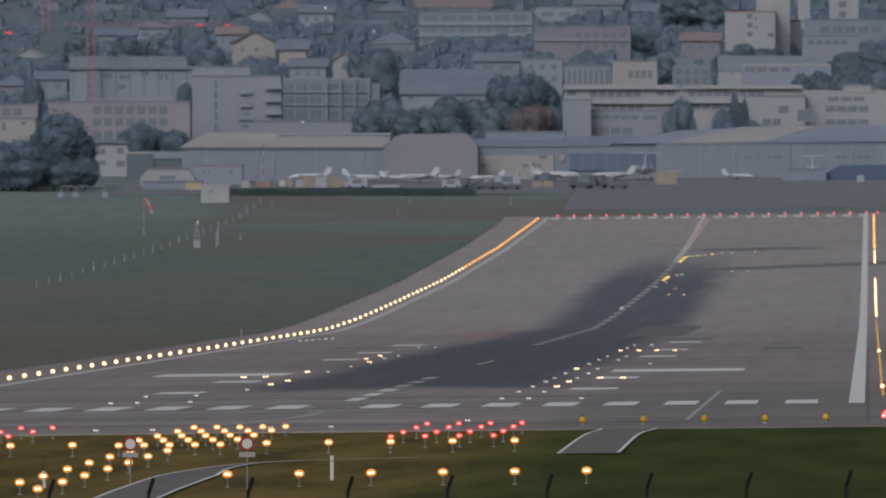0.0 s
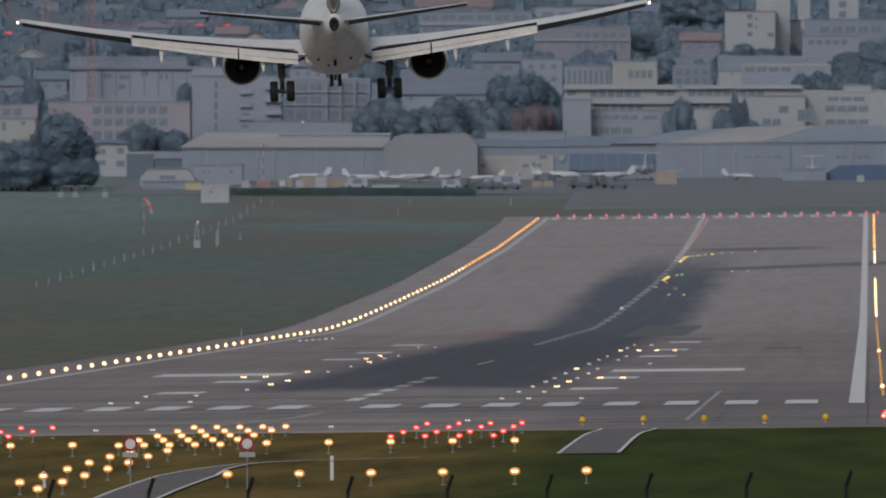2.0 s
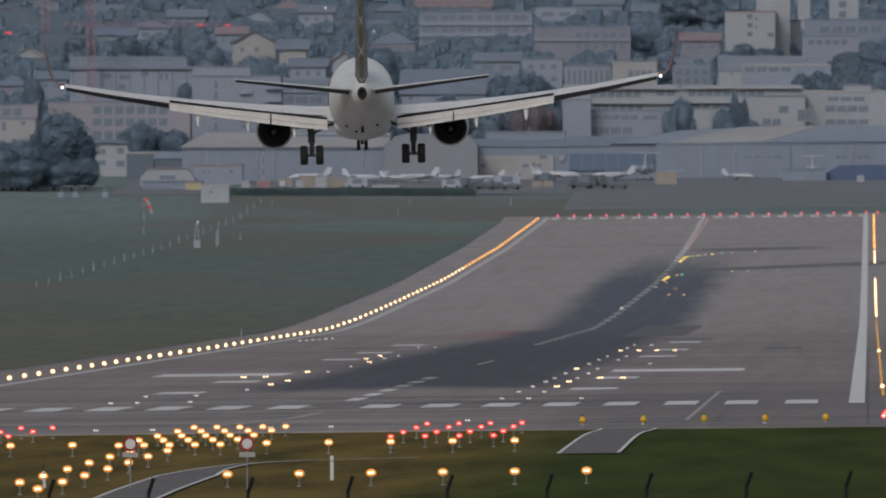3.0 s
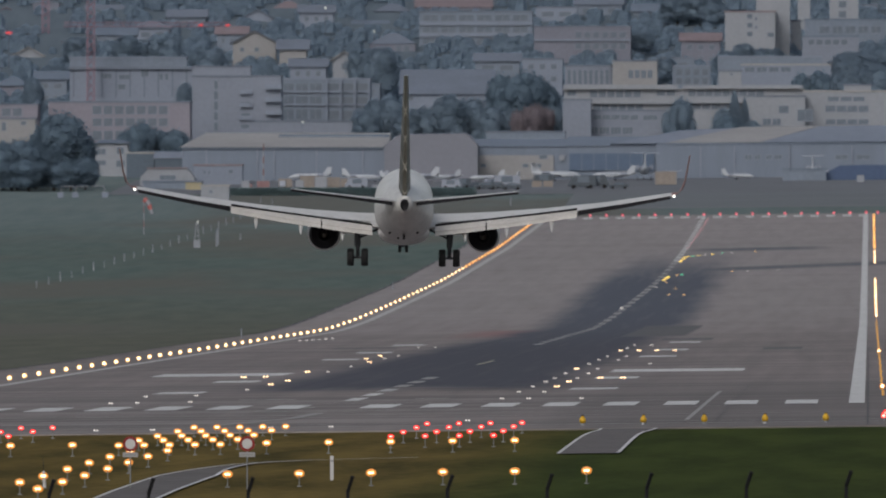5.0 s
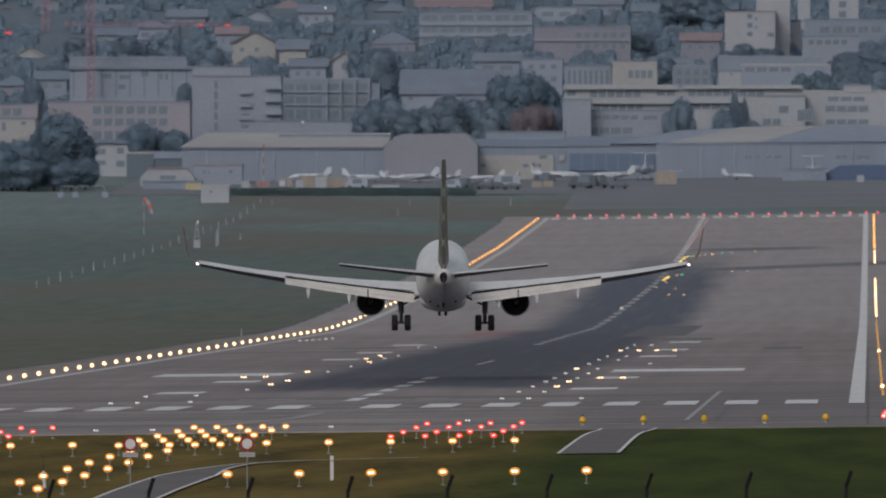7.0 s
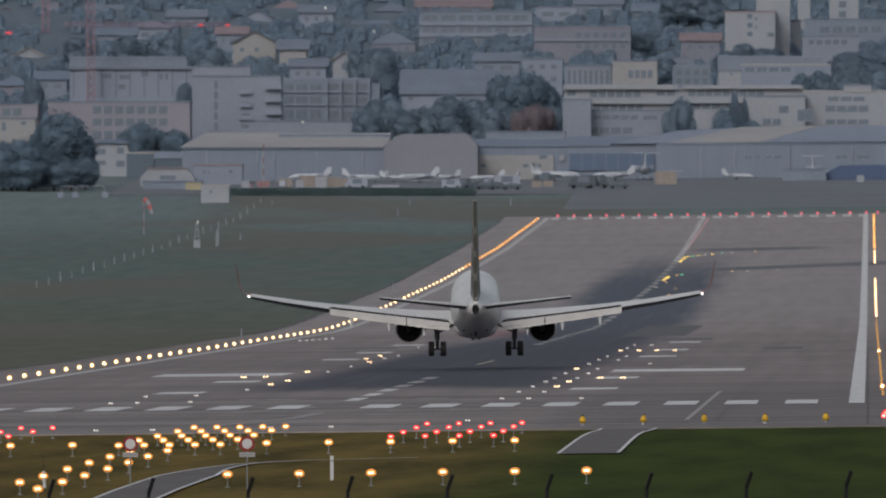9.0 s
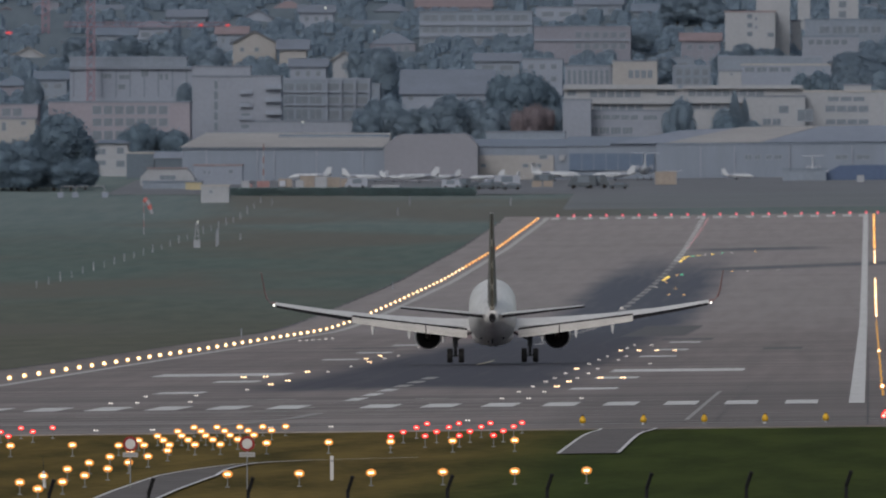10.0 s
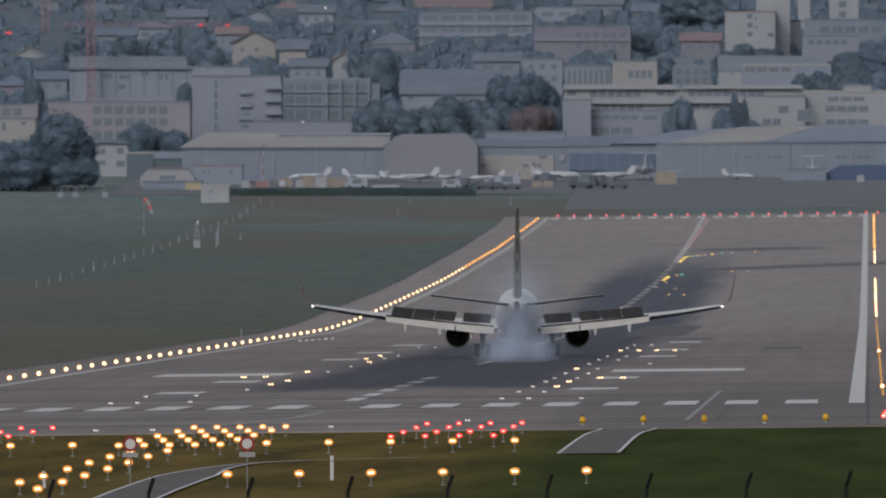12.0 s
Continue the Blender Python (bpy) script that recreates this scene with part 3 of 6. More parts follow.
part("belly_fairing", loft(bmesh.new(), [ring(y, 2.2, rx, rz) for y, rx, rz in ((-6.5, 0.3, 0.15), (-5.2, 1.1, 0.5), (-3, 1.6, 0.72), (3, 1.72, 0.76), (7, 1.7, 0.7), (9, 0.4, 0.2))]), HULL, airliner, smooth=True)
cone = part("tail_exhaust", loft(bmesh.new(), [ring(-18.26, 4.66, 0.285, 0.36, 16), ring(-18.85, 4.58, 0.22, 0.32, 16), ring(-18.7, 4.58, 0.16, 0.25, 16)]), EXHAUST, airliner, "sooty tail exhaust", smooth=True)
part("tail_skid", box_bm(-0.08, 0.08, -11.6, -10.6, 2.2, 2.5), EXHAUST, airliner)
for i, (x, y, z) in enumerate(((-0.9, -9.5, 2.5), (0.85, -9.8, 2.55), (0.3, -11, 2.78), (-0.35, -8.4, 2.15), (1.2, -12, 3.75), (-1.2, -12, 3.75))):
    bm = bmesh.new()
    ball(bm, (x, y, z), 0.09, 1, (1.0, 1.6, 0.8))
    part("vent", bm, EXHAUST, airliner)


def foil(x, le, chord, z, thick, drop=0.0):
    """A wing section at x, from its leading edge back."""
    pts = []
    for t, h in ((0, 0), (0.03, 0.32), (0.12, 0.62), (0.3, 0.75), (0.55, 0.58), (0.8, 0.28), (1, 0.03)):
        pts.append((x, le - chord * t, z + thick * h - drop * t))
    for t, h in ((1, -0.03), (0.8, -0.06), (0.55, -0.25), (0.3, -0.4), (0.12, -0.34), (0.03, -0.2)):
        pts.append((x, le - chord * t, z + thick * h - drop * t))
    return pts


def mirrored(pts, s):
    return [(s * a, b, c) for a, b, c in pts]


def winged(rings, s):
    bm = loft(bmesh.new(), [mirrored(r, s) for r in rings])
    bmesh.ops.recalc_face_normals(bm, faces=bm.faces)
    return bm


# leading edge, chord and height of the wing by its distance from the middle
WING = [(1.2, 6.4, 7.3, 2.5, 0.95), (3.0, 5.3, 6.1, 2.67, 0.8), (5.7, 3.7, 4.6, 3.05, 0.55), (9.0, 1.95, 3.75, 3.48, 0.42), (13.0, -0.2, 2.75, 4.1, 0.3), (17.0, -2.35, 1.75, 4.88, 0.19)]


def wing_at(x):
    cols = list(zip(*WING))
    return [float(np.interp(x, cols[0], c)) for c in cols[1:]]


spoilers = []
wings = []
legs = []
for s in (-1, 1):
    wing = part("wing", winged([foil(*w) for w in WING], s), WING_GREY, airliner, smooth=False)
    wings.append((wing, s))
    # winglet: curls up and outwards from the tip
    rings = []
    for x, le, ch, z, th in ((17.0, -2.37, 1.7, 4.9, 0.16), (17.35, -2.6, 1.5, 5.0, 0.12), (17.65, -2.9, 1.3, 5.3, 0.08), (17.85, -3.3, 1.1, 5.9, 0.06), (18.1, -4.3, 0.6, 7.45, 0.04)):
        up = min(1.0, (x - 17.0) / 0.65)
        rings.append([(x + sx * th * up, y, z + sx * th * (1 - up)) for y, sx in ((le, 0), (le - ch * 0.3, -1), (le - ch, -0.1), (le - ch, 0.1), (le - ch * 0.3, 1))])
    part("winglet", winged(rings, s), WINGLET, wing, "thin dark red winglet")
    bm = bmesh.new()
    ball(bm, (s * 17.12, -4.15, 4.86), 0.085, 2)
    part("navigation_light", bm, LAMP_NAV, wing, "glowing white tail-facing light", smooth=True)
    # black strip drooped along the outer trailing edge: the wing's shade put into colour
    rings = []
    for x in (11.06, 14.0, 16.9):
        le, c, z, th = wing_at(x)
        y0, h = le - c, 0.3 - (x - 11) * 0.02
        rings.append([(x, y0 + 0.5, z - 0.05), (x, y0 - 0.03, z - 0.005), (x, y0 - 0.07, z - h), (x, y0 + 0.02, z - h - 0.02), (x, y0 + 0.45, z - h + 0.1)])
    part("wing_shade_strip", winged(rings, s), SHADE_BLACK, wing, "dark strip for the shaded outer wing underside")
    # raised black strip paints the shade of the gap before the flap
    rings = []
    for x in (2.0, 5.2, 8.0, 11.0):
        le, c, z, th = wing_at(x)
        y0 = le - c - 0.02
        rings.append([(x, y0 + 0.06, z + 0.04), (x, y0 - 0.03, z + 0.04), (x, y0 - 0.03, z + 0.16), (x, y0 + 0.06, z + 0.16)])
    part("flap_gap_shade", winged(rings, s), SHADE_BLACK, wing, "dark strip for the shaded gap before the flap")
    # flaps: inboard and outboard, each a main and an aft panel, drooped behind the wing
    for a, b in ((2.0, 5.2), (5.28, 11.0)):
        for k, (back, drop, ch, ang) in enumerate(((-0.35, -0.0, 0.62, 22), (-0.85, -0.26, 0.36, 38))):
            rings = []
            for x in (a, (a + b) / 2, b):
                le, c, z, th = wing_at(x)
                g = 1.0 if x < 6 else 1.0 - (x - 6) * 0.05
                y0, z0 = le - c - back * 0 + 0.45 + back * g, z + 0.02 + drop * g
                ca, sa = math.cos(radians(ang)), math.sin(radians(ang))
                q = ch * g * 1.25
                rings.append([(x, y0, z0), (x, y0 - 0.2 * q * ca - 0.0, z0 + 0.06 - 0.2 * q * sa * 0.6), (x, y0 - q * ca, z0 - q * sa), (x, y0 - q * ca, z0 - q * sa - 0.03), (x, y0 - 0.2 * q * ca, z0 - 0.13 - 0.2 * q * sa)])
            part("flap", winged(rings, s), FLAP_GREY, wing, "lowered pale grey flap")
    for x, ln in ((6.55, 2.6), (9.4, 2.3), (3.9, 2.0)):
        le, c, z, th = wing_at(x)
        y1 = le - c + 0.9
        bm = loft(bmesh.new(), [[(s * x + r * math.cos(i * math.pi / 4), y1 - ln * t, z - 0.35 - dz + 1.4 * r * math.sin(i * math.pi / 4)) for i in range(8)] for t, r, dz in ((-0.1, 0.04, 0), (0.15, 0.13, 0.08), (0.55, 0.14, 0.32), (0.85, 0.075, 0.6), (1.0, 0.02, 0.74))])
        bmesh.ops.recalc_face_normals(bm, faces=bm.faces)
        part("flap_fairing", bm, WING_GREY, wing, smooth=True)
    # spoilers, hinged on top of the wing
    for a, b in ((2.3, 4.6), (5.3, 7.0), (7.06, 8.8), (8.86, 10.6)):
        ends = []
        for x in (a, b):
            le, c, z, th = wing_at(x)
            ends.append(Vector((s * x, le - c * 0.74, z + th * 0.36 + 0.02)))
        if s < 0:
            ends.reverse()
        ax = (ends[1] - ends[0]).normalized()
        up = Vector((0, 0, 1))
        yv = up.cross(ax).normalized()
        zv = ax.cross(yv)
        hinge = Matrix((ax, yv, zv)).transposed().to_4x4()
        hinge.translation = ends[0]
        w = (ends[1] - ends[0]).length
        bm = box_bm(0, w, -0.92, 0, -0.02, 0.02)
        # underside shade is put into the colour; only the top stays wing grey
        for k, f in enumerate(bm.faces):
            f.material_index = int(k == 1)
        ob = part("spoiler", mesh_of("spoiler", bm, SPOILER_SHADE, WING_GREY), None, airliner, "grey wing spoiler panel")
        ob.matrix_basis = hinge
        spoilers.append((ob, hinge, s))
    # engine
    ex = s * 5.08
    eng = empty("engine", Matrix(), "jet engine with sooty exhaust under the wing", "")
    del eng["label"]
    eng.parent = airliner

    def eng_ring(y, r, n=28, flat=0.0):
        return [(ex + r * math.sin(i * 2 * math.pi / n), y, 1.9 + r * math.cos(i * 2 * math.pi / n) * (1 - flat * (math.cos(i * 2 * math.pi / n) < 0))) for i in range(n)]

    bm = loft(bmesh.new(), [eng_ring(y, r) for y, r in ((6.2, 0.8), (6.75, 0.86), (6.9, 0.95), (6.7, 1.03), (5.6, 1.1), (4.2, 1.09), (3.0, 0.97), (2.3, 0.82), (2.32, 0.76), (3.4, 0.8), (5, 0.82))], caps=False)
    bmesh.ops.recalc_face_normals(bm, faces=bm.faces)
    part("cowl", bm, NACELLE, eng, smooth=True)
    # dark lip over the cowl's rear edge: its shade put into the colour
    bm = loft(bmesh.new(), [eng_ring(y, r) for y, r in ((2.85, 0.958), (2.28, 0.828), (2.27, 0.75), (2.4, 0.75))], caps=False)
    part("nozzle_lip", bm, EXHAUST, eng, "dark nozzle lip with painted shade", smooth=True)
    part("duct", loft(bmesh.new(), [eng_ring(2.36, 0.755), eng_ring(4.2, 0.79), eng_ring(4.25, 0.1)]), EXHAUST, eng, "dark sooty duct")
    part("core_nozzle", loft(bmesh.new(), [eng_ring(4.2, 0.62), eng_ring(2.6, 0.5), eng_ring(1.75, 0.4), eng_ring(1.78, 0.36), eng_ring(2.6, 0.36)]), EXHAUST, eng, smooth=True)
    part("plug", loft(bmesh.new(), [eng_ring(2.5, 0.26), eng_ring(1.9, 0.19), eng_ring(1.3, 0.03)]), CORE, eng, "brownish hot exhaust plug", smooth=True)
    part("pylon", winged([[(abs(ex) - 0.14, 5.6, 2.7), (abs(ex) + 0.14, 5.6, 2.7), (abs(ex) + 0.1, 2.9, 2.75), (abs(ex) - 0.1, 2.9, 2.75)], [(abs(ex) - 0.12, 4.6, 3.1), (abs(ex) + 0.12, 4.6, 3.1), (abs(ex) + 0.08, 2.0, 3.0), (abs(ex) - 0.08, 2.0, 3.0)]], s), NACELLE, eng)
    # main gear
    gear = empty("main_gear", Matrix(), "x", "")
    del gear["label"]
    gear.parent = airliner
    gx = s * 2.92
    legs.append(gear)
    bm = rod_bm((gx, 0, 0.56), (gx, 0.05, 1.5), 0.13, 0.13, seg=10)
    rod(bm, (gx, 0.05, 1.25), (gx + s * 0.05, 0.1, 2.6), 0.2, 0.21, seg=10)
    part("strut", bm, GEAR, gear)
    part("axle", rod_bm((gx - 0.5, 0, 0.56), (gx + 0.5, 0, 0.56), 0.09), GEAR, gear)
    part("side_brace", rod_bm((gx, 0.05, 1.75), (gx - s * 1.25, 0.3, 2.35), 0.07), GEAR, gear)
    bm = rod_bm((gx, -0.16, 0.7), (gx, -0.42, 1.05), 0.045)
    rod(bm, (gx, -0.42, 1.05), (gx, -0.12, 1.4), 0.045)
    part("torque_link", bm, GEAR, gear)
    bm = bmesh.new()
    pts = [Vector((gx + s * 0.08, 0.1, 2.0)), Vector((gx + s * 0.35, 0.1, 2.12)), Vector((gx + s * 0.75, 0.15, 2.16)), Vector((gx + s * 1.1, 0.2, 1.98))]
    for p0, p1 in zip(pts, pts[1:]):
        rod(bm, p0, p1, 0.075)
    part("gear_door", bm, HULL, gear)
    for k in (-0.45, 0.45):
        prof = [(0.2, 0.16), (0.4, 0.22), (0.5, 0.22), (0.555, 0.14), (0.56, 0.0)]
        full = [(r, -w) for r, w in prof] + [(r, w) for r, w in reversed(prof[:-1])]
        bm = loft(bmesh.new(), [[(gx + k + w, r * math.sin(i * math.pi / 12), 0.56 + r * math.cos(i * math.pi / 12)) for i in range(24)] for r, w in full])
        bmesh.ops.recalc_face_normals(bm, faces=bm.faces)
        part("tyre", bm, TYRE, gear, smooth=True)
        part("hub", rod_bm((gx + k - 0.15, 0, 0.56), (gx + k + 0.15, 0, 0.56), 0.2, seg=14), GEAR, gear)
    # tailplane
    stab = [(0.3, -12.6, 4.1, 4.76, 0.24), (3.8, -14.9, 2.7, 5.15, 0.16), (7.15, -16.9, 1.5, 5.55, 0.09)]
    part("tailplane", winged([foil(w[0], w[1], w[2], w[3] - 0.06 * w[2], w[4], -0.06 * w[2]) for w in stab], s), WING_GREY, airliner)
    # black strip below the tailplane's rear edge: its shadow put into colour
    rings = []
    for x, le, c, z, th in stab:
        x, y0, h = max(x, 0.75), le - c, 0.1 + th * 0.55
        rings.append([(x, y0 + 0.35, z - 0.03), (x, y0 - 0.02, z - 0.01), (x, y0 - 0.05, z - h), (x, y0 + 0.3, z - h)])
    part("tailplane_shade_strip", winged(rings, s), SHADE_BLACK, airliner, "dark strip for the shaded tailplane edge")

nose_gear = empty("nose_gear", Matrix(), "x", "")
del nose_gear["label"]
nose_gear.parent = airliner
legs.append(nose_gear)
part("strut", rod_bm((0, 15.6, 0.6), (0, 15.7, 1.8), 0.09), GEAR, nose_gear)
for k in (-0.22, 0.22):
    part("tyre", rod_bm((k - 0.1, 15.6, 0.6), (k + 0.1, 15.6, 0.6), 0.34, seg=20), TYRE, nose_gear)
    part("gear_door", box_bm(k * 1.9 - 0.02, k * 1.9 + 0.02, 15.0, 16.4, 0.95, 1.6), HULL, nose_gear)

# fin and its ornament
FIN = [(4.6, -8.6, -17.2, 0.38), (5.6, -10.6, -17.3, 0.37), (6.2, -11.6, -17.4, 0.35), (9.5, -14.3, -18.2, 0.25), (12.75, -16.9, -19.0, 0.14)]
rings = []
for z, le, te, th in FIN:
    c = le - te
    rings.append([(0, le, z), (th, le - 0.3 * c, z), (th * 0.75, le - 0.65 * c, z), (th * 0.38, te, z), (-th * 0.38, te, z), (-th * 0.75, le - 0.65 * c, z), (-th, le - 0.3 * c, z)])
bm = loft(bmesh.new(), rings)
bmesh.ops.recalc_face_normals(bm, faces=bm.faces)
fin = part("fin", bm, FIN_BRONZE, airliner, "dark bronze fin with pale braided ornament")
# two pale strands that swing apart and cross like a braid, smaller towards the top
fin_cols = list(zip(*FIN))
for s in (-1, 1):
    bm = bmesh.new()
    prev = None
    for i in range(61):
        z = 5.25 + 0.1 * i
        le, te, th = (float(np.interp(z, fin_cols[0], c)) for c in fin_cols[1:])
        x = th * 0.86 * math.sin((z - 5.25) * math.pi / 1.75)
        back = float(np.interp(abs(x) / th, (0.38, 0.75, 1.0), (1.0, 0.65, 0.3)))
        cur = Vector((s * x, le + (te - le) * back - 0.03, z))
        if prev is not None:
            rod(bm, prev, cur, 0.034, seg=5)
        prev = cur
    part("ornament_line", bm, FIN_LINE, fin, "pale ornamental strand")


# ---- tyre smoke: soft rigid puffs that come up from the touchdown point and drift apart ----
def smoke_material():
    m = bpy.data.materials.new("tyre_smoke")
    m.use_nodes = True
    n, l = links_of(m)
    n.remove(n["Principled BSDF"])
    co = n.new("ShaderNodeTexCoord")
    sx = n.new("ShaderNodeSeparateXYZ")
    l.new(co.outputs["Generated"], sx.inputs[0])
    a = value_node(n, l, "SUBTRACT", sx.outputs[0], 0.5)
    b = value_node(n, l, "SUBTRACT", sx.outputs[2], 0.5)
    r = value_node(n, l, "SQRT", value_node(n, l, "ADD", value_node(n, l, "MULTIPLY", a, a), value_node(n, l, "MULTIPLY", b, b)))
    soft = value_node(n, l, "SUBTRACT", 1.0, ease(n, l, r, 0.02, 0.49))
    wisp = noise_at(n, l, co.outputs["Object"], 0.45, 3)
    al = value_node(n, l, "MULTIPLY", soft, value_node(n, l, "MULTIPLY", ease(n, l, wisp, -0.1, 0.8), 0.42))
    tr, df = n.new("ShaderNodeBsdfTransparent"), n.new("ShaderNodeBsdfDiffuse")
    df.inputs["Color"].default_value = (0.31, 0.375, 0.5, 1)
    mix = n.new("ShaderNodeMixShader")
    l.new(al, mix.inputs[0])
    l.new(tr.outputs[0], mix.inputs[1])
    l.new(df.outputs[0], mix.inputs[2])
    l.new(mix.outputs[0], n["Material Output"].inputs["Surface"])
    return m


SMOKE = smoke_material()
# start and end place of each puff above the touchdown point (x, y, z), and its half sizes
PUFFS = [
    ((-32.6, 1604, 1.0), (-29.3, 1630, 1.6), (3.0, 4, 2.0)),
    ((-26.4, 1604, 1.0), (-26.6, 1630, 1.6), (3.0, 4, 2.0)),
    ((-29.9, 1610, 2.8), (-28.5, 1636, 3.0), (2.1, 4, 3.6)),
    ((-29.5, 1600, 1.2), (-28.6, 1626, 1.5), (4.4, 4, 2.2)),
    ((-29.6, 1607, 2.0), (-28.5, 1632, 2.8), (4.2, 4, 3.2)),
    ((-29.6, 1614, 2.4), (-28.3, 1644, 5.6), (4.4, 5, 4.8)),
    ((-33.4, 1604, 0.9), (-29.6, 1640, 1.0), (2.6, 4, 1.7)),
    ((-25.6, 1604, 0.9), (-26.4, 1640, 1.0), (2.6, 4, 1.7)),
]
puffs = []
for i, (a, b, h) in enumerate(PUFFS):
    bm = bmesh.new()
    ball(bm, (0, 0, 0), 1.0, 3, h)
    bmesh.ops.delete(bm, geom=[v for v in bm.verts if v.co.y > 0.15 * h[1]], context="VERTS")
    ob = new("smoke_puff", mesh_of("smoke_puff", bm, SMOKE, smooth=True))
    tagged(ob, "pale bluish tyre smoke over the runway", "smoke", "tyre smoke at touchdown")
    puffs.append((ob, a, b))


# ---- airport buildings and the town on the hill ----
def leafy(m):
    """Leaves let about half of the light through."""
    n, l = links_of(m)
    p = n["Principled BSDF"]
    tr, mix = n.new("ShaderNodeBsdfTranslucent"), n.new("ShaderNodeMixShader")
    l.new(p.inputs["Base Color"].links[0].from_socket, tr.inputs["Color"])
    mix.inputs[0].default_value = 0.5
    l.new(p.outputs[0], mix.inputs[1])
    l.new(tr.outputs[0], mix.inputs[2])
    l.new(mix.outputs[0], n["Material Output"].inputs["Surface"])
    return m


# distance haze is mixed into the town and hangar colours: bluer, less contrast
GLASS = surface("hazy_window_glass", (0.105, 0.132, 0.170), 0.4, vary=0.2, big=0.3, small=1)
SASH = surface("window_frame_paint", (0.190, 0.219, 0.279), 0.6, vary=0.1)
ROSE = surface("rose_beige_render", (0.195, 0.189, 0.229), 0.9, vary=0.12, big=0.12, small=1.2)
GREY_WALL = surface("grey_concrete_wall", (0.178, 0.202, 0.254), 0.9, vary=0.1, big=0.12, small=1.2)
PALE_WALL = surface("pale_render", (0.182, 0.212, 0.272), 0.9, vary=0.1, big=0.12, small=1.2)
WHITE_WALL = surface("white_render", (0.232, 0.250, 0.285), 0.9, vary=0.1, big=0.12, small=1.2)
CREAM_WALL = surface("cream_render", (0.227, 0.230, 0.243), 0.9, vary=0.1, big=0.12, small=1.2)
DIM_WALL = surface("hazy_blue_grey_render", (0.153, 0.185, 0.237), 0.9, vary=0.14, big=0.12, small=1.2)
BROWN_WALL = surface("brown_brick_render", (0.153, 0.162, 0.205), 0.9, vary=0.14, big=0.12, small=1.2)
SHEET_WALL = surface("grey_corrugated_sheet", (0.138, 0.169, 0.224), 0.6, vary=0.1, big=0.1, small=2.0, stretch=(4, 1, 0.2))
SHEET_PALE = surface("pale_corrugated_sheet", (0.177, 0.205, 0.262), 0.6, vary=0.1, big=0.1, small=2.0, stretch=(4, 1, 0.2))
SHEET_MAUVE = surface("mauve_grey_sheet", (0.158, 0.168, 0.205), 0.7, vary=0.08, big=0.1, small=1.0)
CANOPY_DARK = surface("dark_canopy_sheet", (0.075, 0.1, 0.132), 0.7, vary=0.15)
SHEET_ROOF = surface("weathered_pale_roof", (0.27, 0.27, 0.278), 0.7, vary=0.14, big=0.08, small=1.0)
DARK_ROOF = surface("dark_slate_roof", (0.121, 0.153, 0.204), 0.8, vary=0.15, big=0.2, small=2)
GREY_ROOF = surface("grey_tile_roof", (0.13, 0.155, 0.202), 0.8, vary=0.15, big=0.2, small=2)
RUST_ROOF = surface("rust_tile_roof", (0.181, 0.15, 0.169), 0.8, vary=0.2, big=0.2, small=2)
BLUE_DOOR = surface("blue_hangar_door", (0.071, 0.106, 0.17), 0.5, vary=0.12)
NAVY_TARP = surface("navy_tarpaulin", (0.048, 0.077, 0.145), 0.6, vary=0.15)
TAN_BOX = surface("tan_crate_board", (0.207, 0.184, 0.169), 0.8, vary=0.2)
RED_BOX = surface("hazy_red_sheet", (0.199, 0.12, 0.126), 0.7, vary=0.2)
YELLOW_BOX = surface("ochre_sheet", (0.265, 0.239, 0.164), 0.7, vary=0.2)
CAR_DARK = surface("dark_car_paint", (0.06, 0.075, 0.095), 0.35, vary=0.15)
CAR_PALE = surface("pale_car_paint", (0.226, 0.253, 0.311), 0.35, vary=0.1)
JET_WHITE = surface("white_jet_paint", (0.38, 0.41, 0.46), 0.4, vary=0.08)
CRANE_RED = surface("hazy_crane_red", (0.224, 0.152, 0.196), 0.7, vary=0.2)
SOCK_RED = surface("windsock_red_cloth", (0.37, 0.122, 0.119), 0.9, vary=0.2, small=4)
# foliage lifted and blued beyond leaf colour: painted distance haze
LEAF = leafy(surface("hazy_blue_green_foliage", (0.19, 0.258, 0.335), 0.95, vary=0.1, big=0.25, small=1.6, random_piece=0.12))
LEAF_DARK = leafy(surface("hazy_dark_foliage", (0.15, 0.215, 0.285), 0.95, vary=0.1, big=0.25, small=1.6, random_piece=0.1))
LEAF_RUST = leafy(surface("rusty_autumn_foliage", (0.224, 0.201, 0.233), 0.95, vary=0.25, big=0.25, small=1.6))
HEDGE = leafy(surface("hazy_hedge_foliage", (0.15, 0.222, 0.24), 0.95, vary=0.3, big=0.3, small=2))
BARK = surface("tree_bark", (0.08, 0.075, 0.075), 0.9, vary=0.2)
APRON = surface("apron_concrete", (0.128, 0.138, 0.156), 0.85, vary=0.15, big=0.03, small=0.4)
VERGE = surface("dull_grey_verge", (0.132, 0.148, 0.162), 0.95, vary=0.18, big=0.02, small=0.3, stretch=(0.3, 1, 1))
STREET_LAMP = glowing("street_lamp_glow", (0.95, 1.0, 0.9), 0.7)
BEACON = glowing("red_beacon_glow", (1.0, 0.1, 0.12), 0.55)

_panes = {}
plots = []


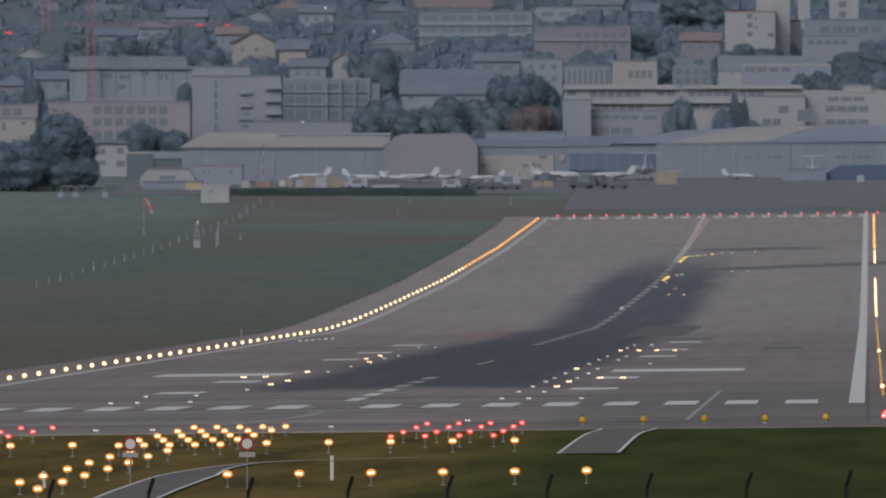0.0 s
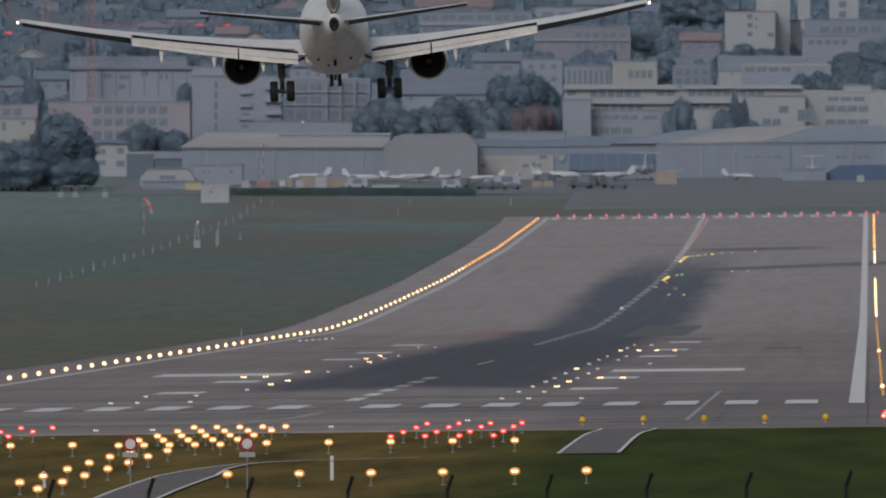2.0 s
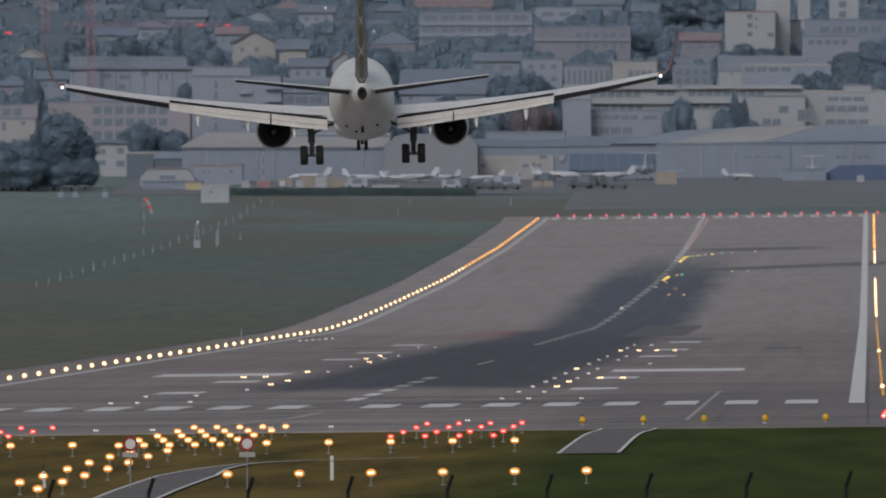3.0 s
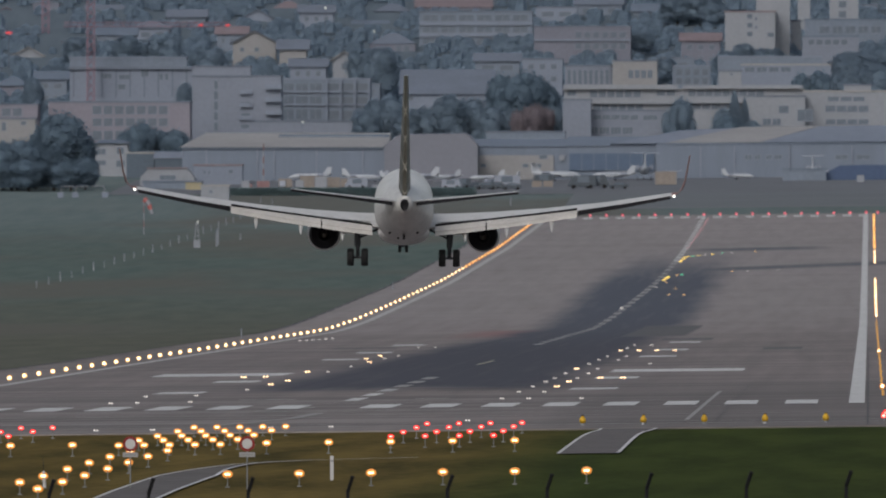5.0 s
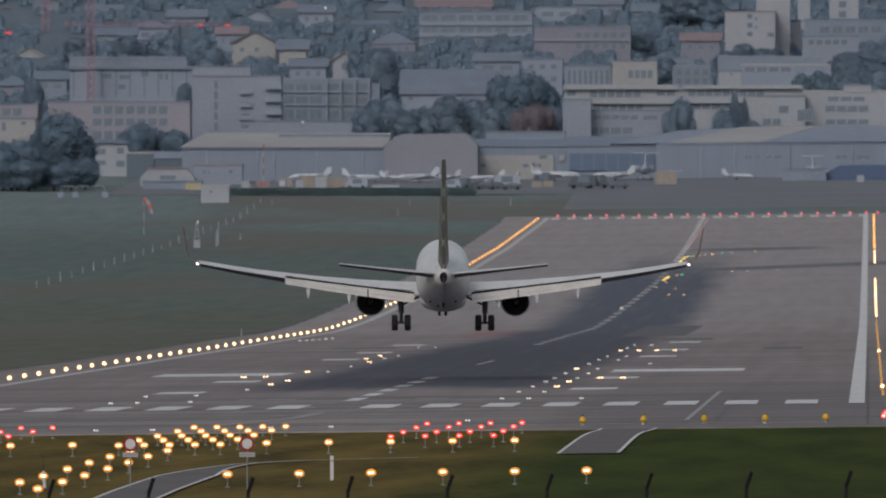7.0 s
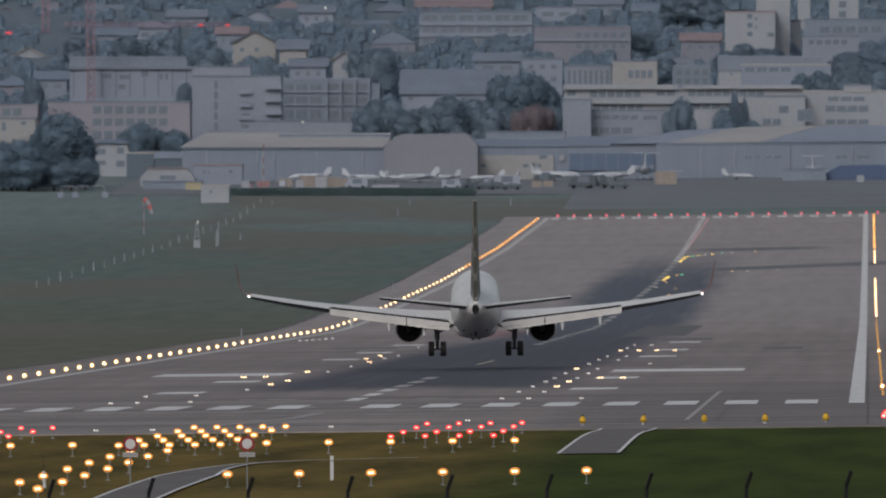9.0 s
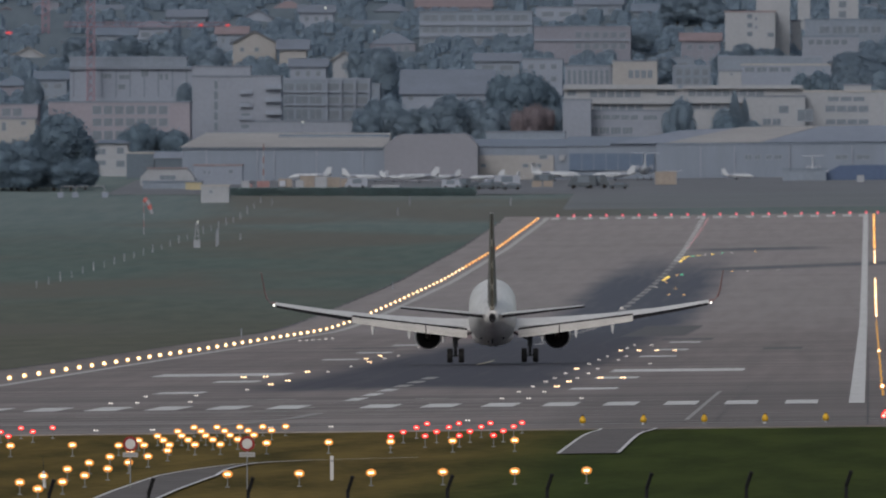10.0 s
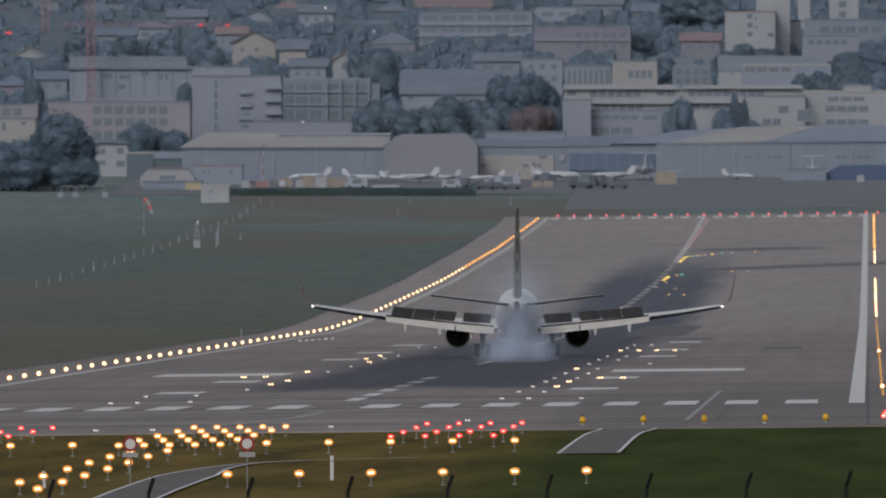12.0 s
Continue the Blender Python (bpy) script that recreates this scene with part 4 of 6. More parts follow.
def window_meshes(w, h, mullions):
    key = (round(w, 1), round(h, 1), mullions)
    if key not in _panes:
        t = 0.09
        xs, holes = [0, t], []
        for i in range(1, mullions):
            holes.append(len(xs) - 1)
            xs += [w * i / mullions - 0.05, w * i / mullions + 0.05]
        holes.append(len(xs) - 1)
        xs += [w - t, w]
        bm = bmesh.new()
        grid = [[bm.verts.new((x, -0.1, z)) for x in xs] for z in (0, t, h - t, h)]
        for r in range(3):
            for c in range(len(xs) - 1):
                if not (r == 1 and c in holes):
                    bm.faces.new((grid[r][c], grid[r][c + 1], grid[r + 1][c + 1], grid[r + 1][c]))
        back = bmesh.ops.extrude_face_region(bm, geom=bm.faces[:])["geom"]
        for v in back:
            if isinstance(v, bmesh.types.BMVert):
                v.co.y += 0.12
        bmesh.ops.recalc_face_normals(bm, faces=bm.faces)
        _panes[key] = (mesh_of("window", bm, SASH), mesh_of("pane", box_bm(t, w - t, -0.05, 0.015, t, h - t), GLASS))
    return _panes[key]


def add_windows(house, y, x0, x1, z0, z1, cols=1, rows=1, gap=0.4, mullions=1, vgap=None):
    vgap = gap if vgap is None else vgap
    w, h = (x1 - x0 - gap * (cols - 1)) / cols, (z1 - z0 - vgap * (rows - 1)) / rows
    fm, pm = window_meshes(w, h, mullions)
    for r in range(rows):
        for c in range(cols):
            ob = part("window", fm, None, house)
            ob.location = (x0 + c * (w + gap), y - 0.02, z0 + r * (h + vgap))
            part("pane", pm, None, ob)


def building(name, label, x0, x1, y, ztop, depth, wall, roof="flat", roof_mat=None, rise=2.0, wins=(), category="building", over=0.3, bands=()):
    """A house on the hillside: walls down to the ground, its roof, windows and storey bands on the front."""
    x0, x1 = min(x0, x1), max(x0, x1)
    zb = min(land((x0 + x1) / 2, y), land((x0 + x1) / 2, y + depth)) - 0.5
    house = empty(name, pose(0, 0, 0), label, category)
    plots.append((x0, x1, y, y + depth, ztop))
    part("wall", box_bm(x0, x1, y, y + depth, zb, ztop), wall, house)
    bm = bmesh.new()
    if roof == "flat":
        box(bm, x0 - 0.15, x1 + 0.15, y - 0.15, y + depth + 0.15, ztop, ztop + 0.35)
    elif roof == "side":  # ridge runs across, slope towards the viewer
        loft(bm, [[(x, y - over, ztop), (x, y + depth / 2, ztop + rise), (x, y + depth + over, ztop), (x, y + depth + over, ztop - 0.15), (x, y - over, ztop - 0.15)] for x in (x0 - over, x1 + over)])
    elif roof == "front":  # gable faces the viewer
        xm = (x0 + x1) / 2
        part("gable", loft(bmesh.new(), [[(x0, yy, ztop), (xm, yy, ztop + rise), (x1, yy, ztop)] for yy in (y, y + depth)]), wall, house)
        t = 0.25
        loft(bm, [[(x0 - over, yy, ztop - over * rise / (xm - x0) + t), (xm, yy, ztop + rise + t), (x1 + over, yy, ztop - over * rise / (xm - x0) + t), (x1 + over, yy, ztop - over * rise / (xm - x0) + 0.02), (xm, yy, ztop + rise + 0.02), (x0 - over, yy, ztop - over * rise / (xm - x0) + 0.02)] for yy in (y - over, y + depth + over)])
    elif roof == "hip":
        q = min(rise * 1.6, (x1 - x0) / 2.2)
        a = [bm.verts.new(v) for v in ((x0 - over, y - over, ztop), (x1 + over, y - over, ztop), (x1 + over, y + depth + over, ztop), (x0 - over, y + depth + over, ztop), (x0 + q, y + depth / 2, ztop + rise), (x1 - q, y + depth / 2, ztop + rise))]
        for f in ((0, 1, 5, 4), (1, 2, 5), (2, 3, 4, 5), (3, 0, 4), (3, 2, 1, 0)):
            bm.faces.new([a[i] for i in f])
    bmesh.ops.recalc_face_normals(bm, faces=bm.faces)
    if roof != "none":
        part("roof", bm, roof_mat or GREY_ROOF, house)
    for z0, z1, mt in bands:
        part("storey_band", box_bm(x0 - 0.1, x1 + 0.1, y - 0.5, y - 0.003, z0, z1), mt, house)
    for w in wins:
        add_windows(house, y, *w)
    return house


# apron in front of the hangars
bm = sheet(bmesh.new(), [-150, -120, -90, -60, -20, 20, 60], span(3985, 4160, 12), 0.08)
# sheet laid over the grass beyond the runway end to make it greyer
verge = tagged(new("runway_overrun", mesh_of("runway_overrun", sheet(bmesh.new(), [-58, -40, 0, 40, 80], span(3840, 3984, 12), 0.06), VERGE)), "dull grey verge beyond the runway end", "ground", kind="structure")
for y0 in (3905, 3950, 3976):
    part("taxi_strip", sheet(bmesh.new(), [-58, -30, 10, 60], [y0, y0 + 9], 0.09), APRON, verge)
tagged(new("apron", mesh_of("apron", bm, APRON)), "grey concrete apron before the hangars", "apron", kind="structure")

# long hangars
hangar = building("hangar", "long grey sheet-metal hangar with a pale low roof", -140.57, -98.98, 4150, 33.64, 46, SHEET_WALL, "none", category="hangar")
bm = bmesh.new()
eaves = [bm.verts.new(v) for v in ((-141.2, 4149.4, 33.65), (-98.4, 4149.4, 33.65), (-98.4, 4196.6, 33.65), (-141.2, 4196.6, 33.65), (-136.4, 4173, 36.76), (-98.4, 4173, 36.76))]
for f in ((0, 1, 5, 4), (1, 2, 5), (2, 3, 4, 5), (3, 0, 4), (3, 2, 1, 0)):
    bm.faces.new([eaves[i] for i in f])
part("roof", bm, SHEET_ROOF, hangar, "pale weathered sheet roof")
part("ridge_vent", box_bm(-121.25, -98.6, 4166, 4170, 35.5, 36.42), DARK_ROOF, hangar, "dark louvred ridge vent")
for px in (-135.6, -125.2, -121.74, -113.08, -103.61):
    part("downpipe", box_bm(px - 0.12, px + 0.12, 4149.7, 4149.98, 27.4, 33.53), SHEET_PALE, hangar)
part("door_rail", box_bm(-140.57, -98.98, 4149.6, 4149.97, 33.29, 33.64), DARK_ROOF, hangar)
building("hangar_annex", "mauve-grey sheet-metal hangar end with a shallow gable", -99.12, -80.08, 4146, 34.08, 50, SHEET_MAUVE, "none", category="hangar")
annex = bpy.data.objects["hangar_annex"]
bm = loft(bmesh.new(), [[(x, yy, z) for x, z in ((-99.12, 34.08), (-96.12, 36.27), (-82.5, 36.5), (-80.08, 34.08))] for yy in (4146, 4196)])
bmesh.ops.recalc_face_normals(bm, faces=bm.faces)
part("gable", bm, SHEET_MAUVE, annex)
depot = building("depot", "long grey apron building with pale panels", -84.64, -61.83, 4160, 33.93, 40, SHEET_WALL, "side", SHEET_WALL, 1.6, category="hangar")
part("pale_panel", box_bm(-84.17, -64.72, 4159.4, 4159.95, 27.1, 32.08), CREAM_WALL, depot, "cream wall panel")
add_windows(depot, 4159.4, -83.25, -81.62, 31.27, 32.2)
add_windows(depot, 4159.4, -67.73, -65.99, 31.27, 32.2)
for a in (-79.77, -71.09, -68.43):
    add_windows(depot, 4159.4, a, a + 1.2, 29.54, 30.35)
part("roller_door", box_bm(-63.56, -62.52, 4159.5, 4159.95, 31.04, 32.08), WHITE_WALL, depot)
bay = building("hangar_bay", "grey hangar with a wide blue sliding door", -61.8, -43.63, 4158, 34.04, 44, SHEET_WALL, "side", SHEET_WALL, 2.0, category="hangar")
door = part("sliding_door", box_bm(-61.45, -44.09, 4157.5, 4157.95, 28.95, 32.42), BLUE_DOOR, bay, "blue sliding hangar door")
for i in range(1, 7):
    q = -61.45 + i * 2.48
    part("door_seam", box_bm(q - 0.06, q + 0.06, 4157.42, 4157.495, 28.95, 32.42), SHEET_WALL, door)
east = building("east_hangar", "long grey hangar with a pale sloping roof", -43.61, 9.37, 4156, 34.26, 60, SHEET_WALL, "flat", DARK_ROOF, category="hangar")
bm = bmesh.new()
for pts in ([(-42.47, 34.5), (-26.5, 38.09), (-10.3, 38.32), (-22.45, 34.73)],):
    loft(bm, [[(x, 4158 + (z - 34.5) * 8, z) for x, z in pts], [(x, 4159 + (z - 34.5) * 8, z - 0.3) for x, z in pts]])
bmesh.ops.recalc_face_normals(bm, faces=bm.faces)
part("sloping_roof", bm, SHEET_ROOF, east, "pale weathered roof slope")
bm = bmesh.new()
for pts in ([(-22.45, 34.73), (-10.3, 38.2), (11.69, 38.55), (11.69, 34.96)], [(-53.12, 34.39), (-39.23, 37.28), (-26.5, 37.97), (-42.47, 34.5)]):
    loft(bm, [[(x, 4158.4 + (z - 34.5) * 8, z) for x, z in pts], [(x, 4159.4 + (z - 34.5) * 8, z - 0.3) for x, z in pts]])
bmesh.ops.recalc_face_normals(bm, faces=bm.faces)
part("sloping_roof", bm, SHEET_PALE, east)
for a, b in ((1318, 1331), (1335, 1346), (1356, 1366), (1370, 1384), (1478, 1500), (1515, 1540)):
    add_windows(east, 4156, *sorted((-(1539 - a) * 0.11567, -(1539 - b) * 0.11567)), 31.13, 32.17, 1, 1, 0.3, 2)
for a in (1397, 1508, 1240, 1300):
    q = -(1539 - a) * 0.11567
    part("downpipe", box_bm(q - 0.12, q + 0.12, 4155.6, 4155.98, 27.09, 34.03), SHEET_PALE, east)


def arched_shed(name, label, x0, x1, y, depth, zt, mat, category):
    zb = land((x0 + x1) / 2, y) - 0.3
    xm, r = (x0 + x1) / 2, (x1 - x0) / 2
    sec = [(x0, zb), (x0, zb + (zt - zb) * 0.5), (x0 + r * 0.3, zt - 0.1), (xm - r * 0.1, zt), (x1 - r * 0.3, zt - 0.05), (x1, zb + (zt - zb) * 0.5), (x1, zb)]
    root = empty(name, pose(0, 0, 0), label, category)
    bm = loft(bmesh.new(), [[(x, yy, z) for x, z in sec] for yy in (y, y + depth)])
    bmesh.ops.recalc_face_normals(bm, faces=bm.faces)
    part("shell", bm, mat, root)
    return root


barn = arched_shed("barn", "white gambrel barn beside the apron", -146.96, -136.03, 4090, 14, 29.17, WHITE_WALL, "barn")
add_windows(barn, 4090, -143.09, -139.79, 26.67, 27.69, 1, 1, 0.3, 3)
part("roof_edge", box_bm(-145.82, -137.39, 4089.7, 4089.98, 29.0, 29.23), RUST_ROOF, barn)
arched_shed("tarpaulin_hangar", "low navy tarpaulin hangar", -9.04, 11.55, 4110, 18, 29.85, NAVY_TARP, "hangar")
building("flat_hut", "grey flat-roofed airfield office", -136.48, -126.78, 4100, 29.57, 10, PALE_WALL, "flat", RUST_ROOF, wins=((-134.54, -133.17, 27.86, 28.77, 2), (-129.51, -128.6, 27.97, 28.88)))
building("white_hut", "small white equipment hut on the grass", -128.68, -123.25, 3905, 24.63, 5, WHITE_WALL, "flat", SHEET_ROOF, wins=((-127.05, -126.4, 23.32, 23.87),), category="hut")
building("low_wall_shed", "low grey shed beside the apron", -145.07, -136.28, 4050, 26.05, 6, DIM_WALL, "flat", DARK_ROOF, category="shed")
building("ochre_container", "ochre storage container beside the apron", -136.17, -133.02, 4040, 26.0, 5, YELLOW_BOX, "flat", GREY_ROOF, category="container")
building("grey_container", "dark grey storage container", -17.61, -8.8, 4108, 28.81, 8, DIM_WALL, "flat", DARK_ROOF, category="container")
building("small_house", "small white house with balconies", -161.02, -154.21, 4220, 34.9, 10, WHITE_WALL, "hip", DARK_ROOF, 0.8, wins=((-160.79, -158.79, 32.55, 33.84, 1, 1, 0.3, 2), (-156.56, -155.03, 32.66, 34.07), (-160.79, -158.79, 30.32, 31.37, 1, 1, 0.3, 2), (-156.68, -154.8, 29.96, 31.37)), category="house", over=0.7)
building("carport", "low dark canopy with a pale roof edge", -153.4, -147.7, 4190, 32.6, 12, CANOPY_DARK, "flat", SHEET_ROOF, category="canopy")
building("side_canopy", "dark open shed with a pale sloping roof", -147.4, -141.0, 4185, 31.7, 12, CANOPY_DARK, "side", SHEET_PALE, 1.3, category="shed")

# town, row by row up the hill
B = building
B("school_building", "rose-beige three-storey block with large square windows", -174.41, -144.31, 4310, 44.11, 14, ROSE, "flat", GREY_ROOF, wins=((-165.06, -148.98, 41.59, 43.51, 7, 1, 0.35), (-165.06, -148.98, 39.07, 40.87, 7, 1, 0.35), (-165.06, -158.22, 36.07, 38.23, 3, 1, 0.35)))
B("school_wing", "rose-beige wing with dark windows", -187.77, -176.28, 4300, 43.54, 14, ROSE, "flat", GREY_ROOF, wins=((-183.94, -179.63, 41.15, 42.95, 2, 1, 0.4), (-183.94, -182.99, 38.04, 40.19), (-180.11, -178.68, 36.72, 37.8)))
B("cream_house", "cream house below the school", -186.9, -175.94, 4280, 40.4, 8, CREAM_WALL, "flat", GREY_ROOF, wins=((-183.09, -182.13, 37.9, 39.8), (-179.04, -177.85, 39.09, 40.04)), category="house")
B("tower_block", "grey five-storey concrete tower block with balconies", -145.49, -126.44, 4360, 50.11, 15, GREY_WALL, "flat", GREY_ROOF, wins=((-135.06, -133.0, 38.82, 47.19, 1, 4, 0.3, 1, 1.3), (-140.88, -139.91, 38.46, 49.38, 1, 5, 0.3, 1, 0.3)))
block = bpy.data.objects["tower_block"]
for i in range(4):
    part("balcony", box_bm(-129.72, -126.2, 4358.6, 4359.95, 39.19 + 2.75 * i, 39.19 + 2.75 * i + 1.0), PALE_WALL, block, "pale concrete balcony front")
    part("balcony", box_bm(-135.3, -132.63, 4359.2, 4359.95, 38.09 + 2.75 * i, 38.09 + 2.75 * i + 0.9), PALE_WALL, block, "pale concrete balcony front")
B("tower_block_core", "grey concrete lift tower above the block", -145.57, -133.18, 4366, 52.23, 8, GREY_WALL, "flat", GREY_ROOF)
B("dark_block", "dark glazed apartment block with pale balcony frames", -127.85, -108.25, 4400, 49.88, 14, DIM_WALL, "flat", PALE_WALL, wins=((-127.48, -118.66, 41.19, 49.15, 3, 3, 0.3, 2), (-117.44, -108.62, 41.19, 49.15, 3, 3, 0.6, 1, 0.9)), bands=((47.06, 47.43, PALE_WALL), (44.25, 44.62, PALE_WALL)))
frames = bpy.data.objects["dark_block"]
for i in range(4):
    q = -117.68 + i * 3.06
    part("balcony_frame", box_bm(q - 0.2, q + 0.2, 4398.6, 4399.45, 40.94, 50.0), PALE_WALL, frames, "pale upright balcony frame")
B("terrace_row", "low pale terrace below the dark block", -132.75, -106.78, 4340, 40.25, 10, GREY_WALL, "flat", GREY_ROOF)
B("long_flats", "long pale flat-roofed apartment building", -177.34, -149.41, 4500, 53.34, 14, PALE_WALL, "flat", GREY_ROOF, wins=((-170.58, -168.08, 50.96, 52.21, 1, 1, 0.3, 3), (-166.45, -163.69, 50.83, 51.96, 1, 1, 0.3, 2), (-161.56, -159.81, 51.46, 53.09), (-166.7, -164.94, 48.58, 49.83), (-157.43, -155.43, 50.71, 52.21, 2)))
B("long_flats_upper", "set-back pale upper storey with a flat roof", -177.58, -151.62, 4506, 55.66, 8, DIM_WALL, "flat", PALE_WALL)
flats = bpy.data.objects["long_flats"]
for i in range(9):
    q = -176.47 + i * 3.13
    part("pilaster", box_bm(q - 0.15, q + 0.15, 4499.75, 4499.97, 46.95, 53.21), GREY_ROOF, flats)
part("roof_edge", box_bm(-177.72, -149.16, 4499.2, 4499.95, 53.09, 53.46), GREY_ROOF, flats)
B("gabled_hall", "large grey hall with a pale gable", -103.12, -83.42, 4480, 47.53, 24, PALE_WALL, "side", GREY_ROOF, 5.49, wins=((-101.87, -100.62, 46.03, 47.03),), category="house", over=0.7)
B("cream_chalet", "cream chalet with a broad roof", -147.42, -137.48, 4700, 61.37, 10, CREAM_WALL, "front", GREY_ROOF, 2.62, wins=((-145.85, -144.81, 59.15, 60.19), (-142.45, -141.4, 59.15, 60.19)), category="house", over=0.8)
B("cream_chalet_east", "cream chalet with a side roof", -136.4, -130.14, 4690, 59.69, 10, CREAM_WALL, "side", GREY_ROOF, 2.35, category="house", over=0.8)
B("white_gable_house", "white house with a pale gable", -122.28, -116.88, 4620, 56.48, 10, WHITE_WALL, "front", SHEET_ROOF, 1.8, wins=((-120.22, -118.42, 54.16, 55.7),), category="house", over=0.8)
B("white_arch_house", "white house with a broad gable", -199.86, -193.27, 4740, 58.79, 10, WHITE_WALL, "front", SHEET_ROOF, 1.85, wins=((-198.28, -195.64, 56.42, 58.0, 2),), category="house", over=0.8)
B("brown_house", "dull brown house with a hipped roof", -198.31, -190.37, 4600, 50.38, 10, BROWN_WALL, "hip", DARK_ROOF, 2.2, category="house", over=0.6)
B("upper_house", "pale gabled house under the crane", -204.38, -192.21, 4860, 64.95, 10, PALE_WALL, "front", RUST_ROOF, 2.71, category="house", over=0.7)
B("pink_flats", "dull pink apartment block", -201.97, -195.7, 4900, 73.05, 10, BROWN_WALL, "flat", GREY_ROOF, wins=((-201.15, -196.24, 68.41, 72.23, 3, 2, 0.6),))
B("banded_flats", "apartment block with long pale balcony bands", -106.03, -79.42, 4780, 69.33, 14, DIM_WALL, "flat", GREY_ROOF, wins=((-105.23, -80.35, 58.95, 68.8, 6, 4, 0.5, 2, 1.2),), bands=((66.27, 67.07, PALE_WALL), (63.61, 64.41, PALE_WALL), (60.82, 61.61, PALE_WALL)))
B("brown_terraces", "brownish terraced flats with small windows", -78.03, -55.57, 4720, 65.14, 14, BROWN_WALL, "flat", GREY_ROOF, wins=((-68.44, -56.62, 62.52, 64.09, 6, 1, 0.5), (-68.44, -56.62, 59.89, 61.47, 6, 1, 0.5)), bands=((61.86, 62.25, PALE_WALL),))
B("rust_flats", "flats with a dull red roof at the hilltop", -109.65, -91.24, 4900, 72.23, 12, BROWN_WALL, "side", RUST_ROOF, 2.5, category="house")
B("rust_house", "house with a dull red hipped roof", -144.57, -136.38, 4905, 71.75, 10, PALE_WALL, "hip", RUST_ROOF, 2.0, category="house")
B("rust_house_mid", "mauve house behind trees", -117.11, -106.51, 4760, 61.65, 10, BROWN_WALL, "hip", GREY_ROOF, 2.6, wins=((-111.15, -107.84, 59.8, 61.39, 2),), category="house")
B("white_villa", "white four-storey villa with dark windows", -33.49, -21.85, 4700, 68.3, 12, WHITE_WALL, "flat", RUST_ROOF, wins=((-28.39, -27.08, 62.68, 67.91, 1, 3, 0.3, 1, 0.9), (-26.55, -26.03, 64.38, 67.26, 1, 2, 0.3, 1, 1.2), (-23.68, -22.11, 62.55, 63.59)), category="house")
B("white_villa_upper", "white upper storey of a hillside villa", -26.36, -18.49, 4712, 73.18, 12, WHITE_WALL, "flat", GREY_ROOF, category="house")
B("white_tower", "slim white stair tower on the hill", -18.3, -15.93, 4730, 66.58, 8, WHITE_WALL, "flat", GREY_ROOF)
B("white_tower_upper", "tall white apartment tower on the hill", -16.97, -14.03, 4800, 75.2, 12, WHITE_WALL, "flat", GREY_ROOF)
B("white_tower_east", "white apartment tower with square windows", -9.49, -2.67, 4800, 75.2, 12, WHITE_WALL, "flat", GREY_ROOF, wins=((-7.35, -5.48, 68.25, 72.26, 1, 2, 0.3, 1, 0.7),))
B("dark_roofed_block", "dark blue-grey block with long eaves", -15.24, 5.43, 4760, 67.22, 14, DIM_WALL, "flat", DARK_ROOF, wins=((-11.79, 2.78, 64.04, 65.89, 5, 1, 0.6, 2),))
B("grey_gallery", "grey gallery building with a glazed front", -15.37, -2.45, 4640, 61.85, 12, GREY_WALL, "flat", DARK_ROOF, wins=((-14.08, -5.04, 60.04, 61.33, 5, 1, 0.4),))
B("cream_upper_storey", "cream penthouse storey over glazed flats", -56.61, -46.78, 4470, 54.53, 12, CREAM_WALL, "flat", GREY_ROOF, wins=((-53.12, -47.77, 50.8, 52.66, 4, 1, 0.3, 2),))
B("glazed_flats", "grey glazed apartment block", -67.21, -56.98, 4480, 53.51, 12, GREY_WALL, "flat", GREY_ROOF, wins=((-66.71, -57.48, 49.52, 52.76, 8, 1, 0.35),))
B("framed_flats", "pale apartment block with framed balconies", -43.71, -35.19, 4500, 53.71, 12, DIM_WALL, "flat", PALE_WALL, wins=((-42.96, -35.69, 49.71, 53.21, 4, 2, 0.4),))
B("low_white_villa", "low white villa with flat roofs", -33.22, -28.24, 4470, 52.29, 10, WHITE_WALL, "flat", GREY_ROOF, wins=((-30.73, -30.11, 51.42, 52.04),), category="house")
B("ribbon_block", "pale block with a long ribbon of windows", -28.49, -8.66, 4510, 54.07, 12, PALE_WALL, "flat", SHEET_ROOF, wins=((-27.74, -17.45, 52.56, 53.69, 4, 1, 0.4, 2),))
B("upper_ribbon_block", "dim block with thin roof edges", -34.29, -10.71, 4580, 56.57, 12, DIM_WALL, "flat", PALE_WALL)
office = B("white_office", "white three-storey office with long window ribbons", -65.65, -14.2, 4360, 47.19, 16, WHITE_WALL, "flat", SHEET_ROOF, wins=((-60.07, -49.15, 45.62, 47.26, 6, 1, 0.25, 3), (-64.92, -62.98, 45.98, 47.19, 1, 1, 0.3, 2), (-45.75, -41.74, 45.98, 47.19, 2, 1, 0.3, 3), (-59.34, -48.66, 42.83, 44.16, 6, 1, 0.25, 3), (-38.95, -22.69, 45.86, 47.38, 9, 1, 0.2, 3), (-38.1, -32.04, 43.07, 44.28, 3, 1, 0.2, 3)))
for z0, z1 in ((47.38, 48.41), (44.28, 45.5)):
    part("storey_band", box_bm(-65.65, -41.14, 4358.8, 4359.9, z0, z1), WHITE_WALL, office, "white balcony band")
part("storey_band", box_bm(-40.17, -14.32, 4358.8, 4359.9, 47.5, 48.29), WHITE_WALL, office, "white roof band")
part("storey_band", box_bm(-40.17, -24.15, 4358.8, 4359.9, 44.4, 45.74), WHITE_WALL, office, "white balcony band")
